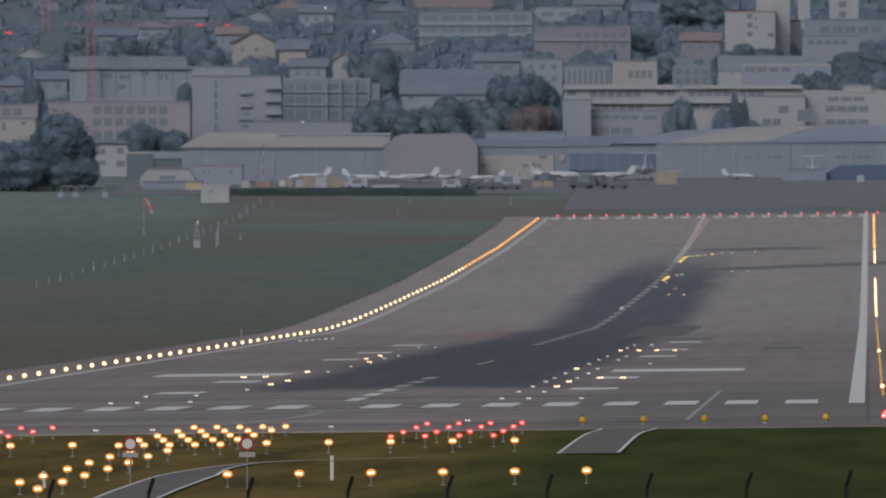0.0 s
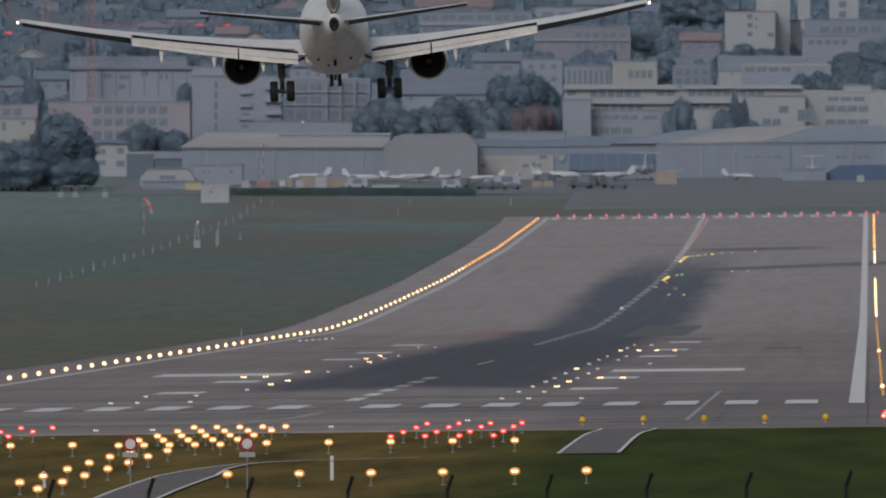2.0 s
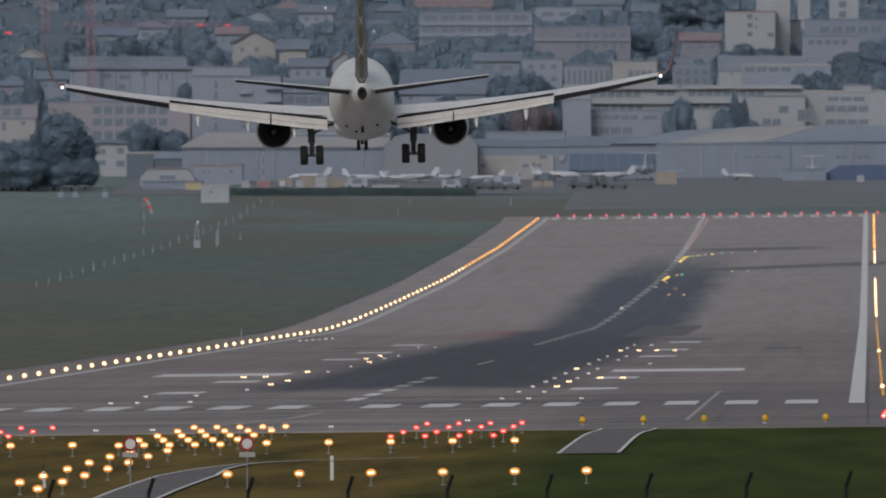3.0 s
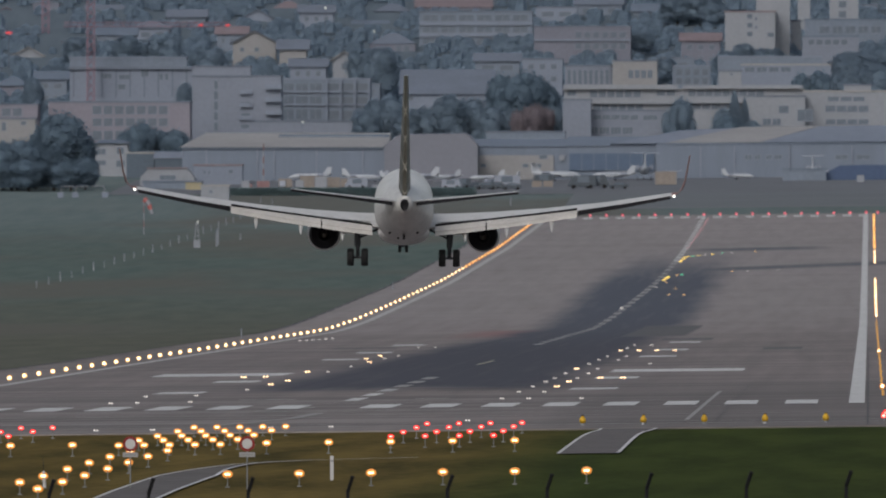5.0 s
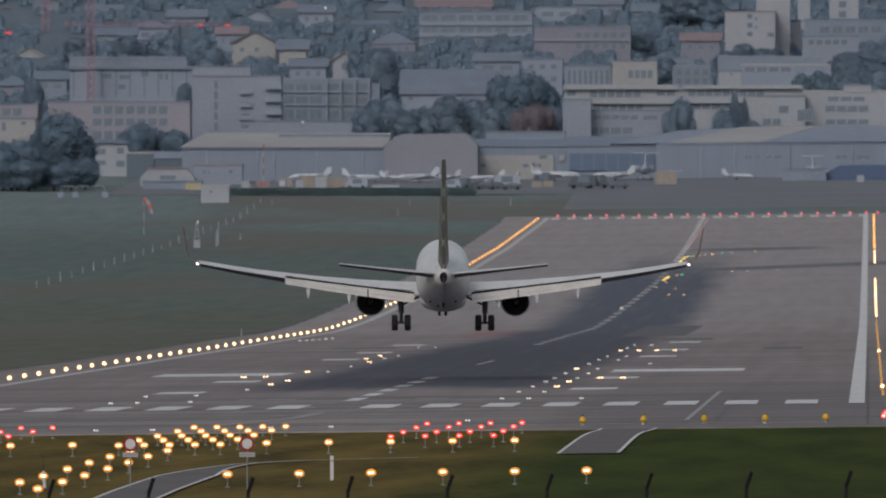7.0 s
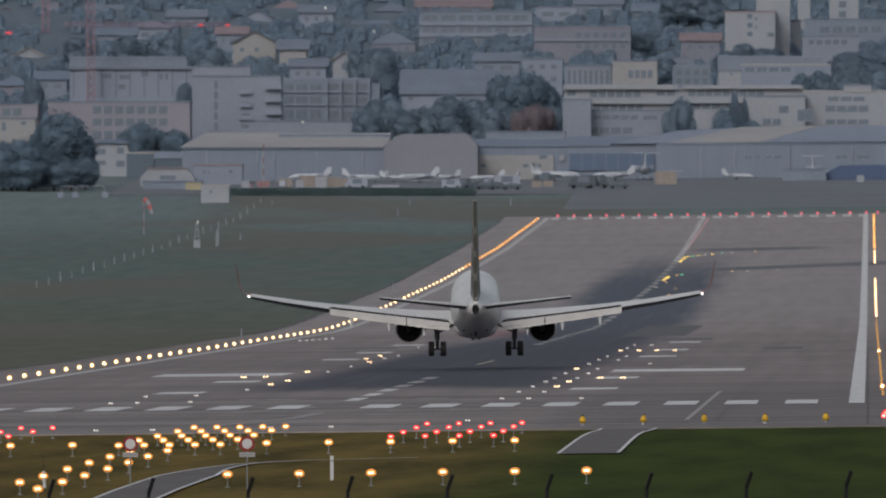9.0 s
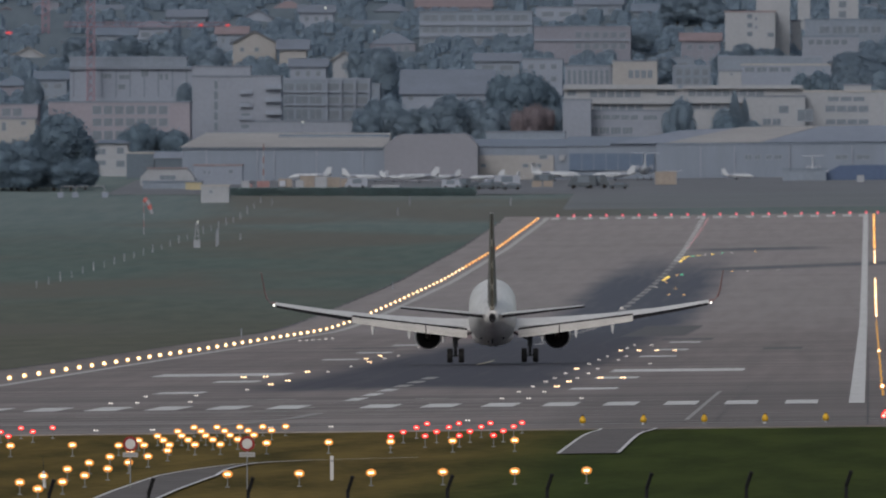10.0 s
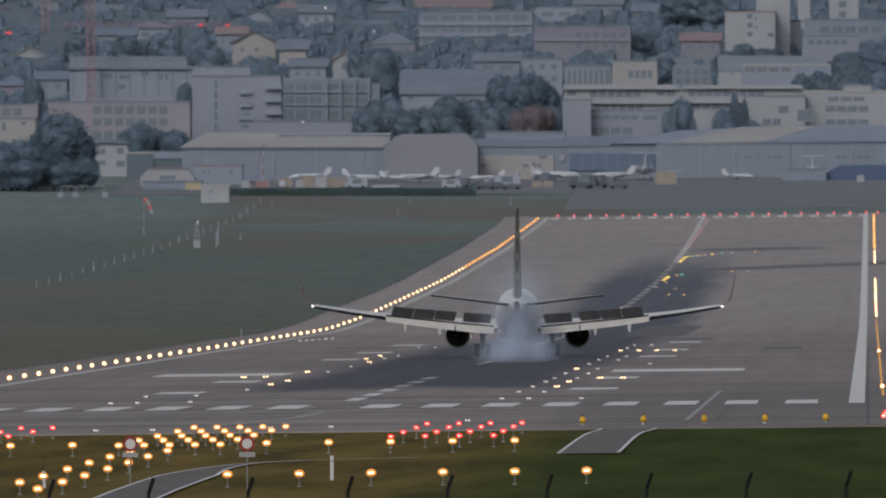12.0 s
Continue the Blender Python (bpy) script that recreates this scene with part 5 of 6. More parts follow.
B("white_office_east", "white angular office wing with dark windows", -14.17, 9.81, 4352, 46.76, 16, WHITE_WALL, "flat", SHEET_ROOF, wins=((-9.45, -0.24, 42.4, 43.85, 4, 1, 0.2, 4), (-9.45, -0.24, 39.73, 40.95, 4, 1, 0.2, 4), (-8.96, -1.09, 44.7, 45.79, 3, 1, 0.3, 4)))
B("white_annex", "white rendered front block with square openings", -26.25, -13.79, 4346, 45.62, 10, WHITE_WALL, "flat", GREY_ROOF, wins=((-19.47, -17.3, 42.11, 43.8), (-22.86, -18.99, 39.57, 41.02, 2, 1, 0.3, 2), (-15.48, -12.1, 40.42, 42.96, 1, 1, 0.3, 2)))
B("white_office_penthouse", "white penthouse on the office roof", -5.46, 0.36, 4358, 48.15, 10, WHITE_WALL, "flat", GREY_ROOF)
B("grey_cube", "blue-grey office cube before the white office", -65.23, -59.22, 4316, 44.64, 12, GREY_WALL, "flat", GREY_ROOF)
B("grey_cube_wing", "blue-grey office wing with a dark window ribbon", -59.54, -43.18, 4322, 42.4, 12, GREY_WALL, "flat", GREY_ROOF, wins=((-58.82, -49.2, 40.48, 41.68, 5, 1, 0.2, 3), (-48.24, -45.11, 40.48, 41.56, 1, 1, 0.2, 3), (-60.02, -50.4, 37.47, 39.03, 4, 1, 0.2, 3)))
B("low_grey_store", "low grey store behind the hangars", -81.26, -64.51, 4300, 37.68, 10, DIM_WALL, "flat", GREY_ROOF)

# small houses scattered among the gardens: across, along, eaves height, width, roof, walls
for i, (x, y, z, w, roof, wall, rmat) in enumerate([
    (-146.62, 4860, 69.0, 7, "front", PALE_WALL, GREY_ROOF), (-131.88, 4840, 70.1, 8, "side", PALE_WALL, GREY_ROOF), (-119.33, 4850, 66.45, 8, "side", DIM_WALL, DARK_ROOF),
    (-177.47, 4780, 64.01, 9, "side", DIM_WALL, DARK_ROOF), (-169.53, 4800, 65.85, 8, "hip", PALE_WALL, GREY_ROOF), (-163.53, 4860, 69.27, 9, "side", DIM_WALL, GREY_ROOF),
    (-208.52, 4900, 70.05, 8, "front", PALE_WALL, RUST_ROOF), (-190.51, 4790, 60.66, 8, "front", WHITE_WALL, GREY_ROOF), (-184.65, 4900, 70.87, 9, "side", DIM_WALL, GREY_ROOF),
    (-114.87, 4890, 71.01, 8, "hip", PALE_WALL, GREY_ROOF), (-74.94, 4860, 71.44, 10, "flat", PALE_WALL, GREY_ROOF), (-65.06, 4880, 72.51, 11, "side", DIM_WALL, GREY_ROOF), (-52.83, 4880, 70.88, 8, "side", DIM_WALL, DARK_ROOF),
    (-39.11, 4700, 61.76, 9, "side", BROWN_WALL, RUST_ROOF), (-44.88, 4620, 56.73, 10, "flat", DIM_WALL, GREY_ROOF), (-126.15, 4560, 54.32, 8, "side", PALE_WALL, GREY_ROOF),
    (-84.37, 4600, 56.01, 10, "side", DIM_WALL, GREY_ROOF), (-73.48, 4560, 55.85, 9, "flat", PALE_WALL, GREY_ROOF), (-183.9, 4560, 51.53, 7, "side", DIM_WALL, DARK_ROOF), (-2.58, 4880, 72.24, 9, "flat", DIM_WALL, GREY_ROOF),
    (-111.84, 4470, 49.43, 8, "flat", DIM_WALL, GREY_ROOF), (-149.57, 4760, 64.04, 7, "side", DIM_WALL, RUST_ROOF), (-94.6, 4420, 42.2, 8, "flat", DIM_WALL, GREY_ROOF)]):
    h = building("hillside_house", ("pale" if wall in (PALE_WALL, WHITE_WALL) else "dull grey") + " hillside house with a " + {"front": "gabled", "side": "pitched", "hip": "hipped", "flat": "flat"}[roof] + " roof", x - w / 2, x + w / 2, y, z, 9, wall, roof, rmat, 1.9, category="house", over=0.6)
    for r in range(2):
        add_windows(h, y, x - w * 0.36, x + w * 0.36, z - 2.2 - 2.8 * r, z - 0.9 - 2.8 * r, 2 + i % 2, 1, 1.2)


# ---- trees ----
def leaf_clumps(bm, rng, n, shape, size):
    """Small crumpled leaf clumps scattered through a crown."""
    for _ in range(n):
        c = shape(rng)
        r = size * rng.uniform(0.6, 1.3)
        vs = []
        for k in range(6):
            a = k * math.pi / 3 + rng.uniform(-0.3, 0.3)
            vs.append(bm.verts.new(c + Vector((r * math.cos(a) * rng.uniform(0.7, 1.2), r * math.sin(a) * rng.uniform(0.7, 1.2), r * rng.uniform(-0.45, 0.3)))))
        top = bm.verts.new(c + Vector((rng.uniform(-0.3, 0.3) * r, rng.uniform(-0.3, 0.3) * r, r * 0.85)))
        low = bm.verts.new(c + Vector((0, 0, -r * 0.7)))
        for k in range(6):
            bm.faces.new((vs[k], vs[(k + 1) % 6], top))
            bm.faces.new((vs[(k + 1) % 6], vs[k], low))
    return bm


def tree(seed, kind, leaf, label, height=10.0, wide=8.0):
    rng = random.Random(seed)
    root = empty("tree", pose(0, 0, -200), label, "tree")
    bm = rod_bm((0, 0, -0.5), (0.15, 0, height * 0.45), 0.3, 0.18)
    for i in range(6):
        a = i * 1.05 + rng.uniform(-0.3, 0.3)
        z0 = height * rng.uniform(0.25, 0.45)
        rod(bm, (0.05, 0, z0), (math.cos(a) * wide * 0.3, math.sin(a) * wide * 0.3, z0 + height * rng.uniform(0.15, 0.3)), 0.12, 0.04, seg=6)
    part("trunk", bm, BARK, root)
    lobes = [(Vector((rng.uniform(-0.22, 0.22) * wide, rng.uniform(-0.22, 0.22) * wide, height * rng.uniform(0.28, 0.74))), rng.uniform(0.19, 0.29) * wide) for _ in range(20)]

    def round_crown(r):
        c, s = r.choice(lobes)
        v = Vector((r.gauss(0, 1), r.gauss(0, 1), r.gauss(0, 1))).normalized()
        return c + v * s * r.uniform(0.85, 1.22)

    def spire(r):
        t = r.random() ** 1.4
        a = r.uniform(0, 6.283)
        q = wide * 0.5 * (1 - t) ** 0.8 * r.uniform(0.3, 1.35) + 0.15
        return Vector((math.cos(a) * q, math.sin(a) * q, height * (0.08 + 0.92 * t)))

    bm = bmesh.new()
    if kind == "spire":
        rod(bm, (0, 0, height * 0.08), (0, 0, height * 0.93), wide * 0.16, 0.1, seg=9)
    else:
        for c, q in lobes:
            ball(bm, c, q * 0.9, 2)
        for v in bm.verts:
            v.co += Vector((rng.uniform(-1, 1), rng.uniform(-1, 1), rng.uniform(-1, 1))) * 0.14
    leaf_clumps(bm, rng, 3200, spire if kind == "spire" else round_crown, wide * 0.024)
    part("crown", bm, leaf, root)
    return root


KINDS = [tree(1, "round", LEAF_DARK, "broad dark tree with hazy blue-green leaves"), tree(2, "round", LEAF, "broad grey-green tree on the hillside"), tree(3, "round", LEAF_RUST, "rust-tinted autumn tree before the houses"), tree(4, "spire", LEAF_DARK, "dark pointed conifer near the airfield"), tree(5, "round", LEAF, "ragged grey-green tree before the office"), tree(6, "spire", LEAF, "slim grey-green poplar before the office")]
used = set()


def plant(k, x, y, top, wide):
    """A tree of kind k with its top at that height and the given crown width."""
    zb = land(x, y)
    h = max(2.5, top - zb)
    proto = KINDS[k]
    zs = h / 10.0
    m = pose(x, y, zb, 0, 0, (x * 37 + y * 11) % 360) @ Matrix.Diagonal((wide / 8.0, wide / 8.0, zs, 1))
    if k in used:
        ob = copy_thing(proto, m @ Matrix.Diagonal([1 / q for q in proto.scale] + [1]))
    else:
        used.add(k)
        proto.matrix_basis = m
        ob = proto
    return tagged(ob, group="trees")


# kind, across, along, height of the top, crown width
for row in [
    (0, -161.25, 4060, 40.88, 12), (0, -169.67, 4040, 34.99, 10), (3, -166.49, 4050, 35.62, 8), (3, -172.7, 4045, 34.23, 8), (0, -164.38, 4062, 38.3, 9), (0, -158.24, 4064, 36.84, 8),
    (3, -170.37, 4030, 32.79, 8), (0, -156.18, 4040, 31.39, 6), (3, -161.96, 4030, 33.57, 9), (0, -166.8, 4025, 30.74, 9), (0, -173.74, 4030, 34.13, 9), (0, -158.4, 4025, 30.18, 8),
    (0, -153.06, 4250, 40.06, 7), (0, -149.69, 4255, 38.91, 9), (0, -145.37, 4250, 38.52, 7), (0, -155.61, 4255, 38.55, 6),
    (0, -77.99, 4420, 51.67, 10), (0, -73.72, 4422, 52.68, 10), (0, -80.54, 4425, 52.09, 7), (0, -70.69, 4425, 50.0, 7), (2, -71.58, 4330, 44.76, 6), (2, -69.25, 4335, 43.95, 5), (2, -74.68, 4335, 43.35, 5),
    (1, -89.26, 4340, 47.26, 10), (1, -85.84, 4350, 46.5, 8), (1, -82.02, 4340, 44.6, 8), (1, -104.0, 4350, 46.5, 10), (1, -107.38, 4340, 44.0, 8), (1, -99.04, 4345, 44.04, 9), (1, -94.2, 4345, 44.64, 9), (4, -108.72, 4345, 42.22, 6), (1, -78.48, 4345, 44.4, 8), (1, -67.52, 4340, 44.6, 6),
    (4, -39.92, 4320, 46.47, 6), (0, -40.78, 4322, 42.64, 7), (5, -28.74, 4320, 46.59, 5), (4, -30.55, 4322, 44.21, 6), (5, -26.58, 4322, 45.05, 4), (0, -29.92, 4318, 42.01, 7), (4, -41.94, 4318, 44.41, 4), (1, -24.52, 4318, 41.05, 6),
    (0, -15.32, 4440, 52.61, 5), (0, -10.38, 4440, 53.1, 7), (1, -2.43, 4600, 58.95, 14), (1, 2.69, 4605, 60.29, 12), (1, -4.98, 4590, 56.93, 8), (1, 0.74, 4420, 53.89, 10), (1, -4.8, 4420, 53.27, 9),
    (0, -40.28, 4840, 74.41, 12), (0, -45.67, 4840, 73.74, 10), (0, -36.83, 4830, 72.26, 8), (0, -53.3, 4740, 65.12, 8), (0, -28.4, 4660, 61.31, 8), (1, -32.22, 4650, 59.51, 8), (1, -23.17, 4650, 60.16, 8), (1, -47.24, 4600, 57.67, 8),
    (0, -150.3, 4600, 60.23, 10), (0, -150.75, 4480, 50.77, 5), (0, -132.04, 4480, 55.75, 6), (0, -185.23, 4500, 52.21, 6), (0, -110.29, 4560, 59.78, 10), (1, -115.1, 4600, 59.59, 8), (1, -125.34, 4600, 57.67, 8), (1, -107.41, 4600, 56.39, 8), (1, -184.23, 4600, 55.75, 8), (0, -169.04, 4640, 63.27, 10), (0, -161.29, 4640, 62.88, 10), (1, -183.0, 4700, 63.33, 9),
]:
    # dark trees high on the hill take the paler leaf, as more haze
    plant(1 if row[0] == 0 and row[2] > 4450 else row[0], *row[1:])

# woods and gardens that fill the hillside
rng = random.Random(11)
bm = bmesh.new()
woods = []
for i in range(3600):
    y = rng.uniform(4300, 4985)
    x = rng.uniform(-0.0445, 0.0045) * y
    s = rng.uniform(1.3, 2.9)
    z = land(x, y)
    if any(a - s < x < b + s and c - 75 < y < d + 2 and z + s > land(x, c) + 0.42 * (t - land(x, c)) for a, b, c, d, t in plots):
        continue
    c0 = Vector((x, y, z + s * 0.5))
    woods.append((c0, s * 0.8))

    def skin(r, c=c0, q=s * 0.8):
        a, t = r.uniform(0, 6.283), r.uniform(-0.3, 1.2)
        return c + Vector((q * math.cos(a) * math.cos(t), q * math.sin(a) * math.cos(t), q * 0.95 * math.sin(t)))

    leaf_clumps(bm, rng, 30, skin, s * 0.085)
for c, q in woods:
    ring_a = [bm.verts.new(c + Vector((q * math.cos(k * 1.0472), q * math.sin(k * 1.0472), -0.5 * q))) for k in range(6)]
    ring_b = [bm.verts.new(c + Vector((q * 0.75 * math.cos(k * 1.0472 + 0.4), q * 0.75 * math.sin(k * 1.0472 + 0.4), 0.55 * q))) for k in range(6)]
    top = bm.verts.new(c + Vector((0, 0, q)))
    for k in range(6):
        bm.faces.new((ring_a[k], ring_a[(k + 1) % 6], ring_b[(k + 1) % 6], ring_b[k]))
        bm.faces.new((ring_b[k], ring_b[(k + 1) % 6], top))
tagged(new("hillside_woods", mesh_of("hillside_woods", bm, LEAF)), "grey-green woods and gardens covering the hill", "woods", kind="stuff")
bm = bmesh.new()
for i in range(700):
    x = -125.16 + rng.random() * 47.8
    y = 3976 + rng.uniform(-2, 2)
    c0 = Vector((x, y, land(x, y) + 0.6))
    leaf_clumps(bm, rng, 26, lambda r: c0 + Vector((r.uniform(-0.6, 0.6), r.uniform(-0.6, 0.6), r.uniform(-0.5, 1.0))), 0.1)
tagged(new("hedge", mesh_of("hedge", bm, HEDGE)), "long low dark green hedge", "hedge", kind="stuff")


# ---- parked aircraft, vehicles and stores on the apron ----
def parked_jet(label, tee):
    """A small business jet side-on, nose towards -x; origin under its wheels."""
    root = empty("parked_jet", pose(0, 0, -200), label, "airplane")

    def sec(x, z, r):
        return [(x, r * math.sin(i * math.pi / 6), z + r * math.cos(i * math.pi / 6)) for i in range(12)]

    part("fuselage", loft(bmesh.new(), [sec(-7.2, 1.5, 0.06), sec(-6.4, 1.6, 0.5), (sec(-4.8, 1.8, 0.85)), sec(2.5, 1.85, 0.9), sec(5, 2.0, 0.6), sec(7.2, 2.3, 0.15)]), JET_WHITE, root, smooth=True)
    for s in (-1, 1):
        bm = loft(bmesh.new(), [[(-1.2, s * 0.6, 1.35), (1.6, s * 0.6, 1.4), (1.6, s * 0.6, 1.25)], [(1.2, s * 7.2, 1.75), (2.1, s * 7.2, 1.77), (2.1, s * 7.2, 1.72)]])
        bmesh.ops.recalc_face_normals(bm, faces=bm.faces)
        part("wing", bm, JET_WHITE, root)
        bm = loft(bmesh.new(), [[(x, s * 1.25 + r * math.sin(i * math.pi / 4), 2.3 + r * math.cos(i * math.pi / 4)) for i in range(8)] for x, r in ((2.2, 0.35), (3, 0.45), (4.6, 0.38))])
        part("engine", bm, CAR_PALE, root)
        ht = 4.9 if tee else 2.6
        bm = loft(bmesh.new(), [[(6.0, 0, ht), (7.4, 0, ht), (7.4, 0, ht - 0.1)], [(6.9, s * 2.6, ht + 0.12), (7.7, s * 2.6, ht + 0.12), (7.7, s * 2.6, ht + 0.06)]])
        bmesh.ops.recalc_face_normals(bm, faces=bm.faces)
        part("tailplane", bm, JET_WHITE, root)
        part("wheel", rod_bm((0.8, s * 1.3 - 0.1, 0.3), (0.8, s * 1.3 + 0.1, 0.3), 0.3, seg=10), TYRE, root)
    bm = loft(bmesh.new(), [[(4.2, -0.24, 2.4), (7.2, -0.1, 2.4), (7.2, 0.1, 2.4), (4.2, 0.24, 2.4)], [(6.2, -0.14, 5.0), (7.5, -0.07, 5.0), (7.5, 0.07, 5.0), (6.2, 0.14, 5.0)]])
    part("fin", bm, JET_WHITE, root)
    part("nose_wheel", rod_bm((-5, -0.1, 0.25), (-5, 0.1, 0.25), 0.25, seg=10), TYRE, root)
    part("window_strip", box_bm(-4.4, 1.6, -0.905, -0.86, 1.98, 2.16), GLASS, root)
    return root


def place(proto, rows, group):
    for i, (x, y, turn, s) in enumerate(rows):
        m = pose(x, y, land(x, y) + 0.08, 0, 0, turn) @ Matrix.Scale(s, 4)
        if i == 0:
            proto.matrix_basis = m
            ob = proto
        else:
            ob = copy_thing(proto, m @ Matrix.Diagonal([1 / q for q in proto.scale] + [1]))
        tagged(ob, group=group)


place(parked_jet("white business jet with a T-tail parked on the apron", True), [(-45.95, 4138, -88, 1.1), (-11.39, 4142, -92, 0.9), (-63.8, 4137, 195, 0.72)], "parked jets")
place(parked_jet("small white aircraft with a low tail parked on the apron", False), [(-114.08, 4136, 8, 0.6), (-103.38, 4132, 190, 0.55), (-92.02, 4128, 12, 0.62), (-96.58, 4136, 172, 0.45), (-77.86, 4132, 15, 0.5), (-26.77, 4128, 190, 0.45), (-86.79, 4136, 20, 0.5), (-52.21, 4132, 10, 0.62), (-72.84, 4128, 60, 0.45), (-100.61, 4136, 40, 0.45)], "parked light aircraft")


def car(label, paint, van):
    root = empty("van" if van else "car", pose(0, 0, -200), label, "van" if van else "car")
    h = 2.1 if van else 1.45
    prof = [(-2.2, 0.35), (-2.2, 0.85), (-1.4 if not van else -2.0, 0.95), (-0.8 if not van else -1.5, h), (1.2 if not van else 2.2, h), (2.1 if not van else 2.3, 0.95), (2.2, 0.35)]
    bm = loft(bmesh.new(), [[(x, y, z) for x, z in prof] for y in (-0.85, 0.85)])
    bmesh.ops.recalc_face_normals(bm, faces=bm.faces)
    bmesh.ops.bevel(bm, geom=bm.edges, offset=0.06, segments=1, affect="EDGES")
    part("body", bm, paint, root)
    part("window", box_bm(-0.75, 1.1, -0.87, 0.87, 0.98, h - 0.15), GLASS, root)
    for x in (-1.35, 1.35):
        for y in (-0.8, 0.8):
            part("wheel", rod_bm((x, y - 0.1, 0.33), (x, y + 0.1, 0.33), 0.33, seg=12), TYRE, root)
    return root


place(car("dark car parked beside the apron", CAR_DARK, False), [(-76.35, 4040, 4, 1.0), (-74.17, 4044, 175, 1.0), (-49.8, 4030, 3, 0.9), (-71.22, 4036, 5, 0.9), (-78.15, 4046, 60, 0.9)], "parked cars")
place(car("dark van parked beside the apron", CAR_DARK, True), [(-57.23, 4040, 3, 1.25), (-54.45, 4042, 177, 1.25), (-81.81, 4060, 10, 0.9), (-65.91, 4090, 8, 1.0)], "parked vans")
place(car("white van parked beside the apron", CAR_PALE, True), [(-83.3, 4050, 170, 0.9), (-72.63, 4052, 5, 1.25), (-102.51, 4052, 4, 1.0), (-117.4, 4060, 90, 0.7), (-75.71, 4066, 30, 0.8)], "parked vans")


def crate(name, label, mat, w, h, d=2.4):
    root = empty(name, pose(0, 0, -200), label, "container")
    bm = box_bm(-w / 2, w / 2, -d / 2, d / 2, 0, h)
    bmesh.ops.bevel(bm, geom=bm.edges, offset=0.05, segments=1, affect="EDGES")
    part("body", bm, mat, root)
    for s in (-1, 1):
        part("corner_post", box_bm(s * w / 2 - 0.06, s * w / 2 + 0.06, -d / 2 - 0.06, -d / 2 + 0.02, 0, h), GREY_ROOF, root)
    return root


place(crate("tan_container", "tan storage container on the apron edge", TAN_BOX, 4.0, 2.4), [(-112.04, 4062, 0, 1.0), (-107.57, 4064, 0, 0.85), (-105.06, 4072, 0, 0.7), (-40.9, 4076, 0, 1.1), (-117.13, 4070, 0, 0.7), (-66.65, 4066, 0, 0.5), (-64.39, 4066, 0, 0.5)], "storage containers")
place(crate("white_container", "white storage container on the apron edge", WHITE_WALL, 2.4, 2.3), [(-109.67, 4058, 0, 1.0), (-101.48, 4056, 0, 0.9), (-113.9, 4056, 0, 0.7), (-124.55, 4050, 0, 0.7), (-1.82, 4080, 0, 0.6)], "storage containers")
place(crate("white_trailer", "long low white trailer on the apron edge", WHITE_WALL, 5.7, 0.8), [(-96.49, 4050, 0, 1.0)], "storage containers")
place(crate("red_container", "hazy red container under the mast", RED_BOX, 2.6, 1.3), [(-121.37, 4064, 0, 1.0), (-124.37, 4066, 0, 0.6)], "storage containers")

# fence rails and small works at the foot of the trees
trestle = empty("pipe_trestle", pose(0, 0, -200), "pale pipe trestle on the grass", "trestle")
bm = rod_bm((-1.6, 0, 0), (-1.6, 0, 2.6), 0.1)
rod(bm, (-1.6, 0, 2.6), (1.4, 0, 2.6), 0.1)
part("pipe", bm, WHITE_WALL, trestle)
part("base_box", box_bm(-2.4, -1.0, -0.5, 0.5, 0, 1.2), PALE_WALL, trestle)
place(trestle, [(-156.0, 3950, 0, 0.85), (-153.22, 3952, 0, 0.85), (-150.43, 3954, 180, 0.85)], "pipe trestles")


# ---- masts, windsock, cranes, lamps ----
def striped_mast(x, y, ztop):
    root = empty("radio_mast", pose(x, y, land(x, y)), "thin red and white striped radio mast", "mast")
    h = ztop - land(x, y)
    for i in range(7):
        part("section", rod_bm((0, 0, h * i / 7), (0, 0, h * (i + 1) / 7), 0.2 - 0.012 * i), RED_BOX if i % 2 == 0 else WHITE_WALL, root)
    return root


striped_mast(-121.42, 4066, 33.8)
sock = empty("windsock", pose(-127.32, 3560, land(-75, 3560)), "red and white windsock hanging from a striped pole", "windsock")
for i in range(5):
    part("pole_section", rod_bm((0, 0, 1.25 * i), (0, 0, 1.25 * i + 1.25), 0.09), RED_BOX if i % 2 else WHITE_WALL, sock)
prof = [(0.0, 6.2, 0.5), (0.5, 5.9, 0.48), (0.95, 5.2, 0.42), (1.2, 4.4, 0.36), (1.5, 3.6, 0.28)]
for i in range(4):
    (x0, z0, r0), (x1, z1, r1) = prof[i], prof[i + 1]
    part("cloth_band", rod_bm((x0, 0, z0), (x1, 0, z1), r0, r1, seg=12), SOCK_RED if i % 2 == 0 else WHITE_WALL, sock)
aerial = empty("glide_aerial", pose(-112.2, 3385, land(-80, 3385)), "white lattice aerial with a box on the grass", "antenna")
for s in (-1, 1):
    part("leg", rod_bm((s * 0.5, 0, 0), (s * 0.12, 0, 4.2), 0.06), WHITE_WALL, aerial)
for i in range(4):
    part("rung", rod_bm((-0.45 + i * 0.09, 0, 0.6 + i), (0.45 - i * 0.09, 0, 1.2 + i), 0.05), WHITE_WALL, aerial)
part("cabinet", box_bm(-0.55, 0.55, -0.3, 0.3, 0, 1.3), WHITE_WALL, aerial)
bm = bmesh.new()
ball(bm, (0.15, 0, 4.3), 0.16, 1)
part("obstacle_lamp", bm, STREET_LAMP, aerial)
peg = empty("marker_peg", pose(0, 0, -200), "thin white marker peg in the meadow", "post")
part("shaft", rod_bm((0, 0, 0), (0, 0, 1.1), 0.09, 0.07, seg=6), WHITE_WALL, peg)
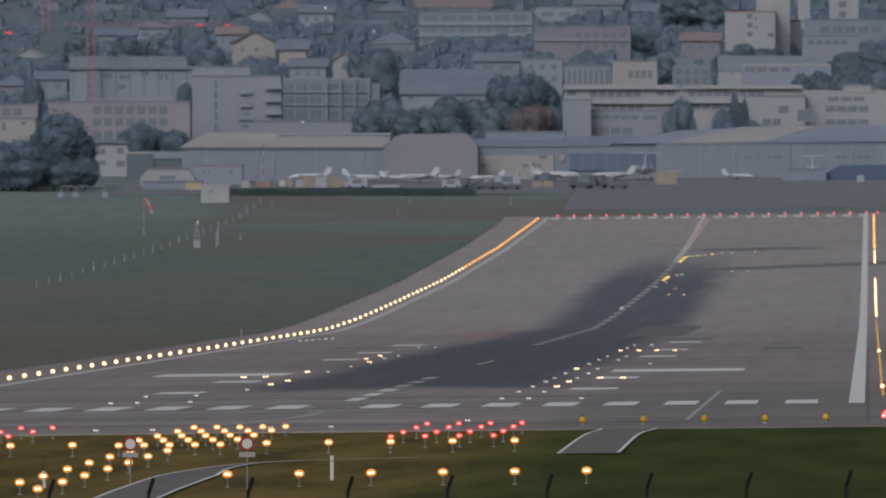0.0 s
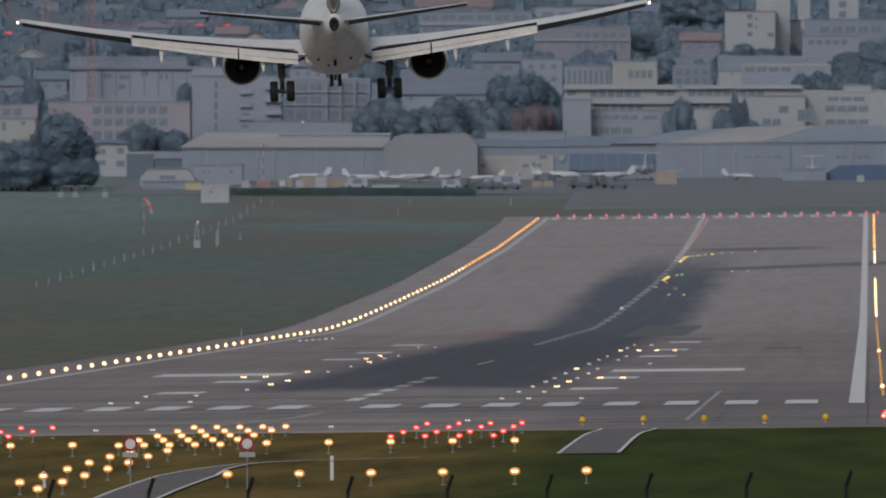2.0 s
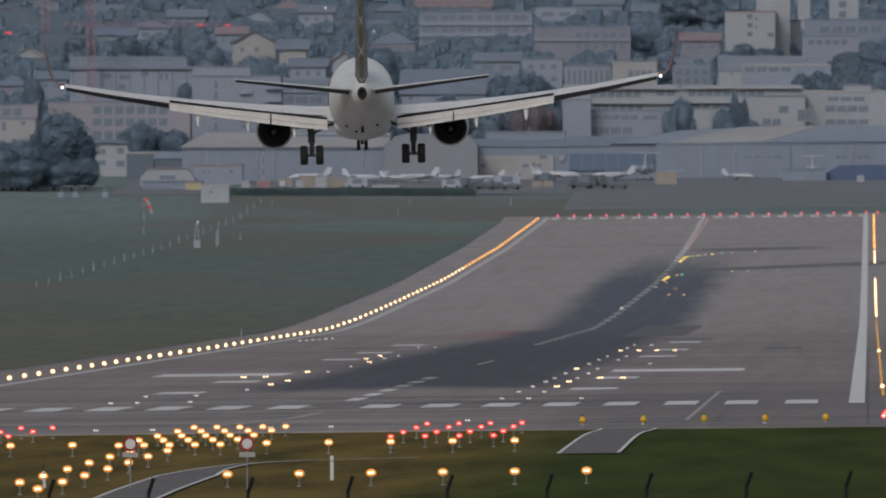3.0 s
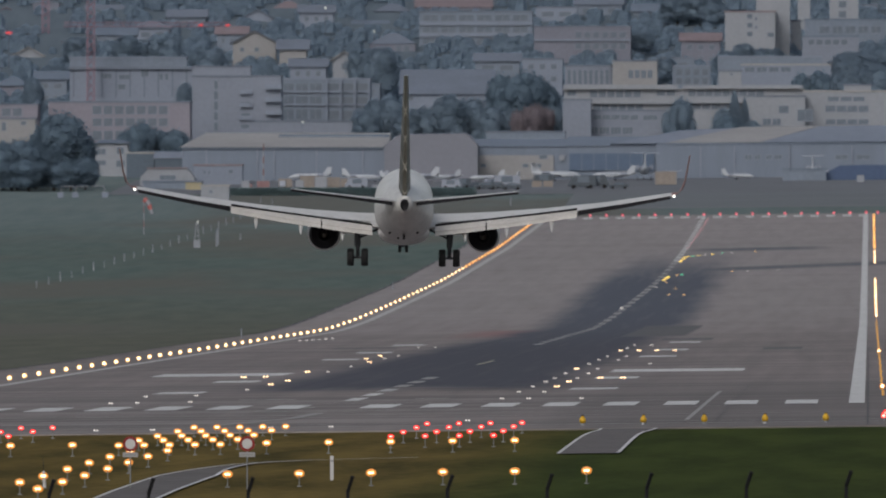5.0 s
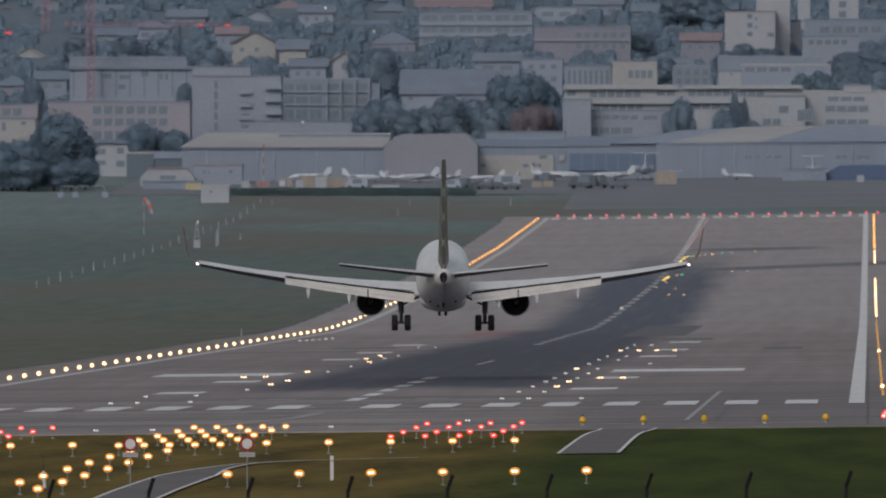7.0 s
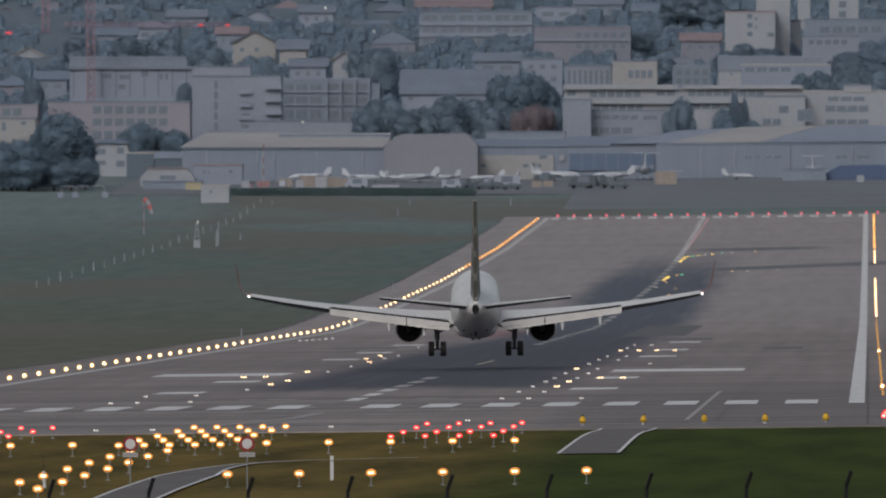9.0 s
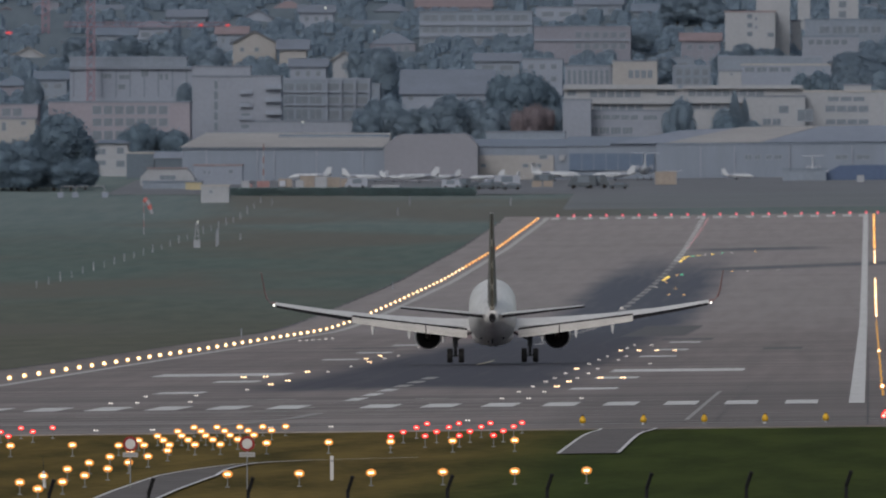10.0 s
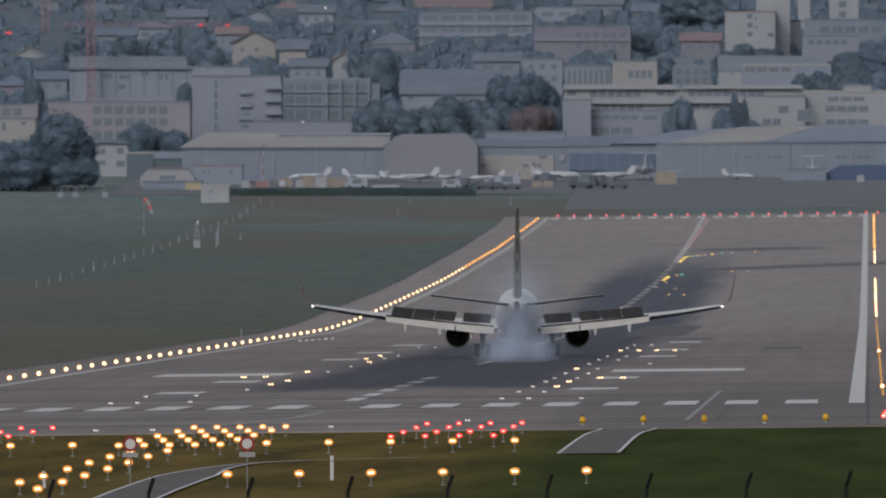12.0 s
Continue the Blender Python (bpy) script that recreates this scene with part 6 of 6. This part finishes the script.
part("cap", rod_bm((0, 0, 1.1), (0, 0, 1.2), 0.1, seg=6), PALE_WALL, peg)
place(peg, [(-117, 2850 + i * 42, 0, 0.8 + 0.15 * (i % 3)) for i in range(26)] + [(-109.39, 3400, 0, 2.0), (-107.9, 3480, 0, 0.9), (-87.9, 3880, 0, 1.4), (-88.31, 3800, 0, 1.2), (-66.24, 2820, 0, 0.8), (-66.54, 2150, 0, 0.8), (-68.57, 3880, 0, 1.2), (-114.25, 3880, 0, 1.0), (-109.84, 3420, 0, 2.2)], "meadow pegs")


def tower_crane(x, y, zjib, reach0, reach1):
    root = empty("tower_crane", pose(x, y, land(x, y)), "hazy red tower crane above the houses", "crane")
    h = zjib - land(x, y) + 6
    bm = bmesh.new()
    for sx in (-0.8, 0.8):
        for sy in (-0.8, 0.8):
            box(bm, sx - 0.1, sx + 0.1, sy - 0.1, sy + 0.1, 0, h)
    k = int(h / 1.8)
    for i in range(k):
        for sy in (-0.8, 0.8):
            rod(bm, (-0.8, sy, i * 1.8), (0.8, sy, i * 1.8 + 1.8), 0.08, seg=4)
            rod(bm, (0.8, sy, i * 1.8), (-0.8, sy, i * 1.8 + 1.8), 0.08, seg=4)
    part("mast", bm, CRANE_RED, root)
    zj = zjib - land(x, y)
    bm = bmesh.new()
    for sy, sz in ((-0.5, 0), (0.5, 0), (0, 0.9)):
        rod(bm, (reach0, sy, zj + sz), (reach1, sy, zj + sz), 0.09, seg=4)
    n = int((reach1 - reach0) / 1.5)
    for i in range(n):
        rod(bm, (reach0 + 1.5 * i, -0.5, zj), (reach0 + 1.5 * i + 0.75, 0, zj + 0.9), 0.05, seg=4)
        rod(bm, (reach0 + 1.5 * i + 0.75, 0, zj + 0.9), (reach0 + 1.5 * i + 1.5, -0.5, zj), 0.05, seg=4)
    part("jib", bm, CRANE_RED, root)
    for q in (reach1 - 0.3, reach1 - 6.2):
        bm = bmesh.new()
        ball(bm, (q, -0.6, zj + 0.3), 0.32, 2, (1.9, 1, 0.8))
        part("warning_lamp", bm, BEACON, root, "glowing red warning lamp")
    return root


tower_crane(-172.4, 4492, 62.51, -6.0, 30.63)
tower_crane(-195.72, 4820, 75.48, -8.0, 14.0)
for x, y, z in ((-199.35, 4700, 63.59),):
    lamp = empty("red_beacon", pose(x, y, land(x, y)), "red warning lamp on a roof pole", "lamp")
    part("pole", rod_bm((0, 0, 0), (0, 0, z - land(x, y)), 0.1), GREY_ROOF, lamp)
    bm = bmesh.new()
    ball(bm, (0, 0, z - land(x, y)), 0.36, 2, (2.4, 1, 0.9))
    part("glow", bm, BEACON, lamp, "glowing red lamp", smooth=True)
for x, y, z, r in ((-120.71, 4320, 40.1, 0.2), (-128.65, 4800, 70.65, 0.25), (-112.28, 4600, 62.67, 0.22)):
    lamp = empty("street_lamp", pose(x, y, land(x, y)), "street lamp glowing pale white on the slope", "lamp")
    part("pole", rod_bm((0, 0, 0), (0, 0, z - land(x, y)), 0.08), GREY_ROOF, lamp)
    bm = bmesh.new()
    ball(bm, (0, -0.2, z - land(x, y)), r, 2)
    part("head", bm, STREET_LAMP, lamp, "glowing lamp head", smooth=True)


# ---- what moves ----
def motions():
    # seconds, distance along, across, height under the wheels, pitch, bank, heading
    flight = [
        (0.0, 980, -28.6, 24.0, 2.3, 0.0, 1.5), (1.0, 1042, -29.1, 20.75, 2.3, -0.3, 1.5), (1.5, 1073, -29.1, 19.0, 2.3, -0.9, 1.5), (2.0, 1104, -29.0, 17.4, 2.3, -1.8, 1.5),
        (2.5, 1135, -29.0, 15.9, 2.3, -1.9, 1.5), (3.0, 1166, -29.1, 14.25, 2.3, -1.1, 1.5), (5.0, 1293, -29.7, 8.4, 2.4, 0.7, 1.4), (5.5, 1323, -29.8, 7.1, 2.4, 0.9, 1.4),
        (6.0, 1354, -29.8, 5.85, 2.5, 0.55, 1.4), (6.5, 1386, -29.8, 4.85, 2.6, 0.45, 1.3), (7.0, 1418, -29.8, 3.95, 2.8, 0.1, 1.3), (9.0, 1537, -29.8, 1.7, 3.3, -0.4, 1.1),
        (9.5, 1566, -29.75, 1.28, 3.4, -0.4, 1.1), (10.0, 1595, -29.6, 0.95, 3.4, -0.35, 1.0), (10.2, 1606, -29.6, 0.9, 3.1, -0.35, 1.0), (10.5, 1622, -29.6, 0.87, 2.5, -0.35, 1.0), (11.0, 1650, -29.6, 0.9, 1.35, 0.15, 0.9),
        (11.5, 1679, -29.6, 0.86, 0.8, 0.1, 0.9), (12.0, 1707, -29.6, 0.84, 0.6, 0.0, 0.9)]
    walk(airliner, [(t, pose(x, d, z, p, b, h)) for t, d, x, z, p, b, h in flight])
    for leg in legs:  # the struts give way under the weight
        walk(leg, [(t, pose(0, 0, dz)) for t, dz in ((0.0, 0), (10.2, 0), (10.5, 0.0), (11.0, 0.0), (11.5, 0.04), (12.0, 0.08))])

    def settled(s, t):  # the wings sink when their lift is dumped
        a = s * float(np.interp(t, (10.5, 11.0, 12.0), (0.0, 1.15, 1.7)))
        return pose(s * 1.4, 0, 2.6) @ pose(0, 0, 0, 0, a, 0) @ pose(-s * 1.4, 0, -2.6)

    for wing, s in wings:
        walk(wing, [(t, settled(s, t)) for t in (0.0, 10.5, 11.0, 12.0)])
    for i, (ob, hinge, s) in enumerate(spoilers):
        late = 0.15 if i % 4 == 0 else 0.0
        walk(ob, [(t, settled(s, t) @ hinge @ pose(0, 0, 0, -a)) for t, a in ((0.0, -8), (10.6 + late, -8), (11.0 + late, 30), (11.3 + late, 52), (12.0, 55))])
    for i, (ob, a, b) in enumerate(puffs):
        go = {3: 10.45, 5: 10.7}.get(i, 10.05 + 0.05 * (i % 6))
        a, b = Vector(a), Vector(b)
        deep = Vector((a.x, a.y, -9.0))
        mid = a.lerp(b, 0.35)
        turn = 8 * (-1) ** i
        walk(ob, [(0.0, pose(*deep)), (go, pose(*deep)), (go + 0.25, pose(*a)), (go + 0.8, pose(*mid, 0, turn * 0.3, 0)), (12.0, pose(*b, 0, turn, 0))])


motions()
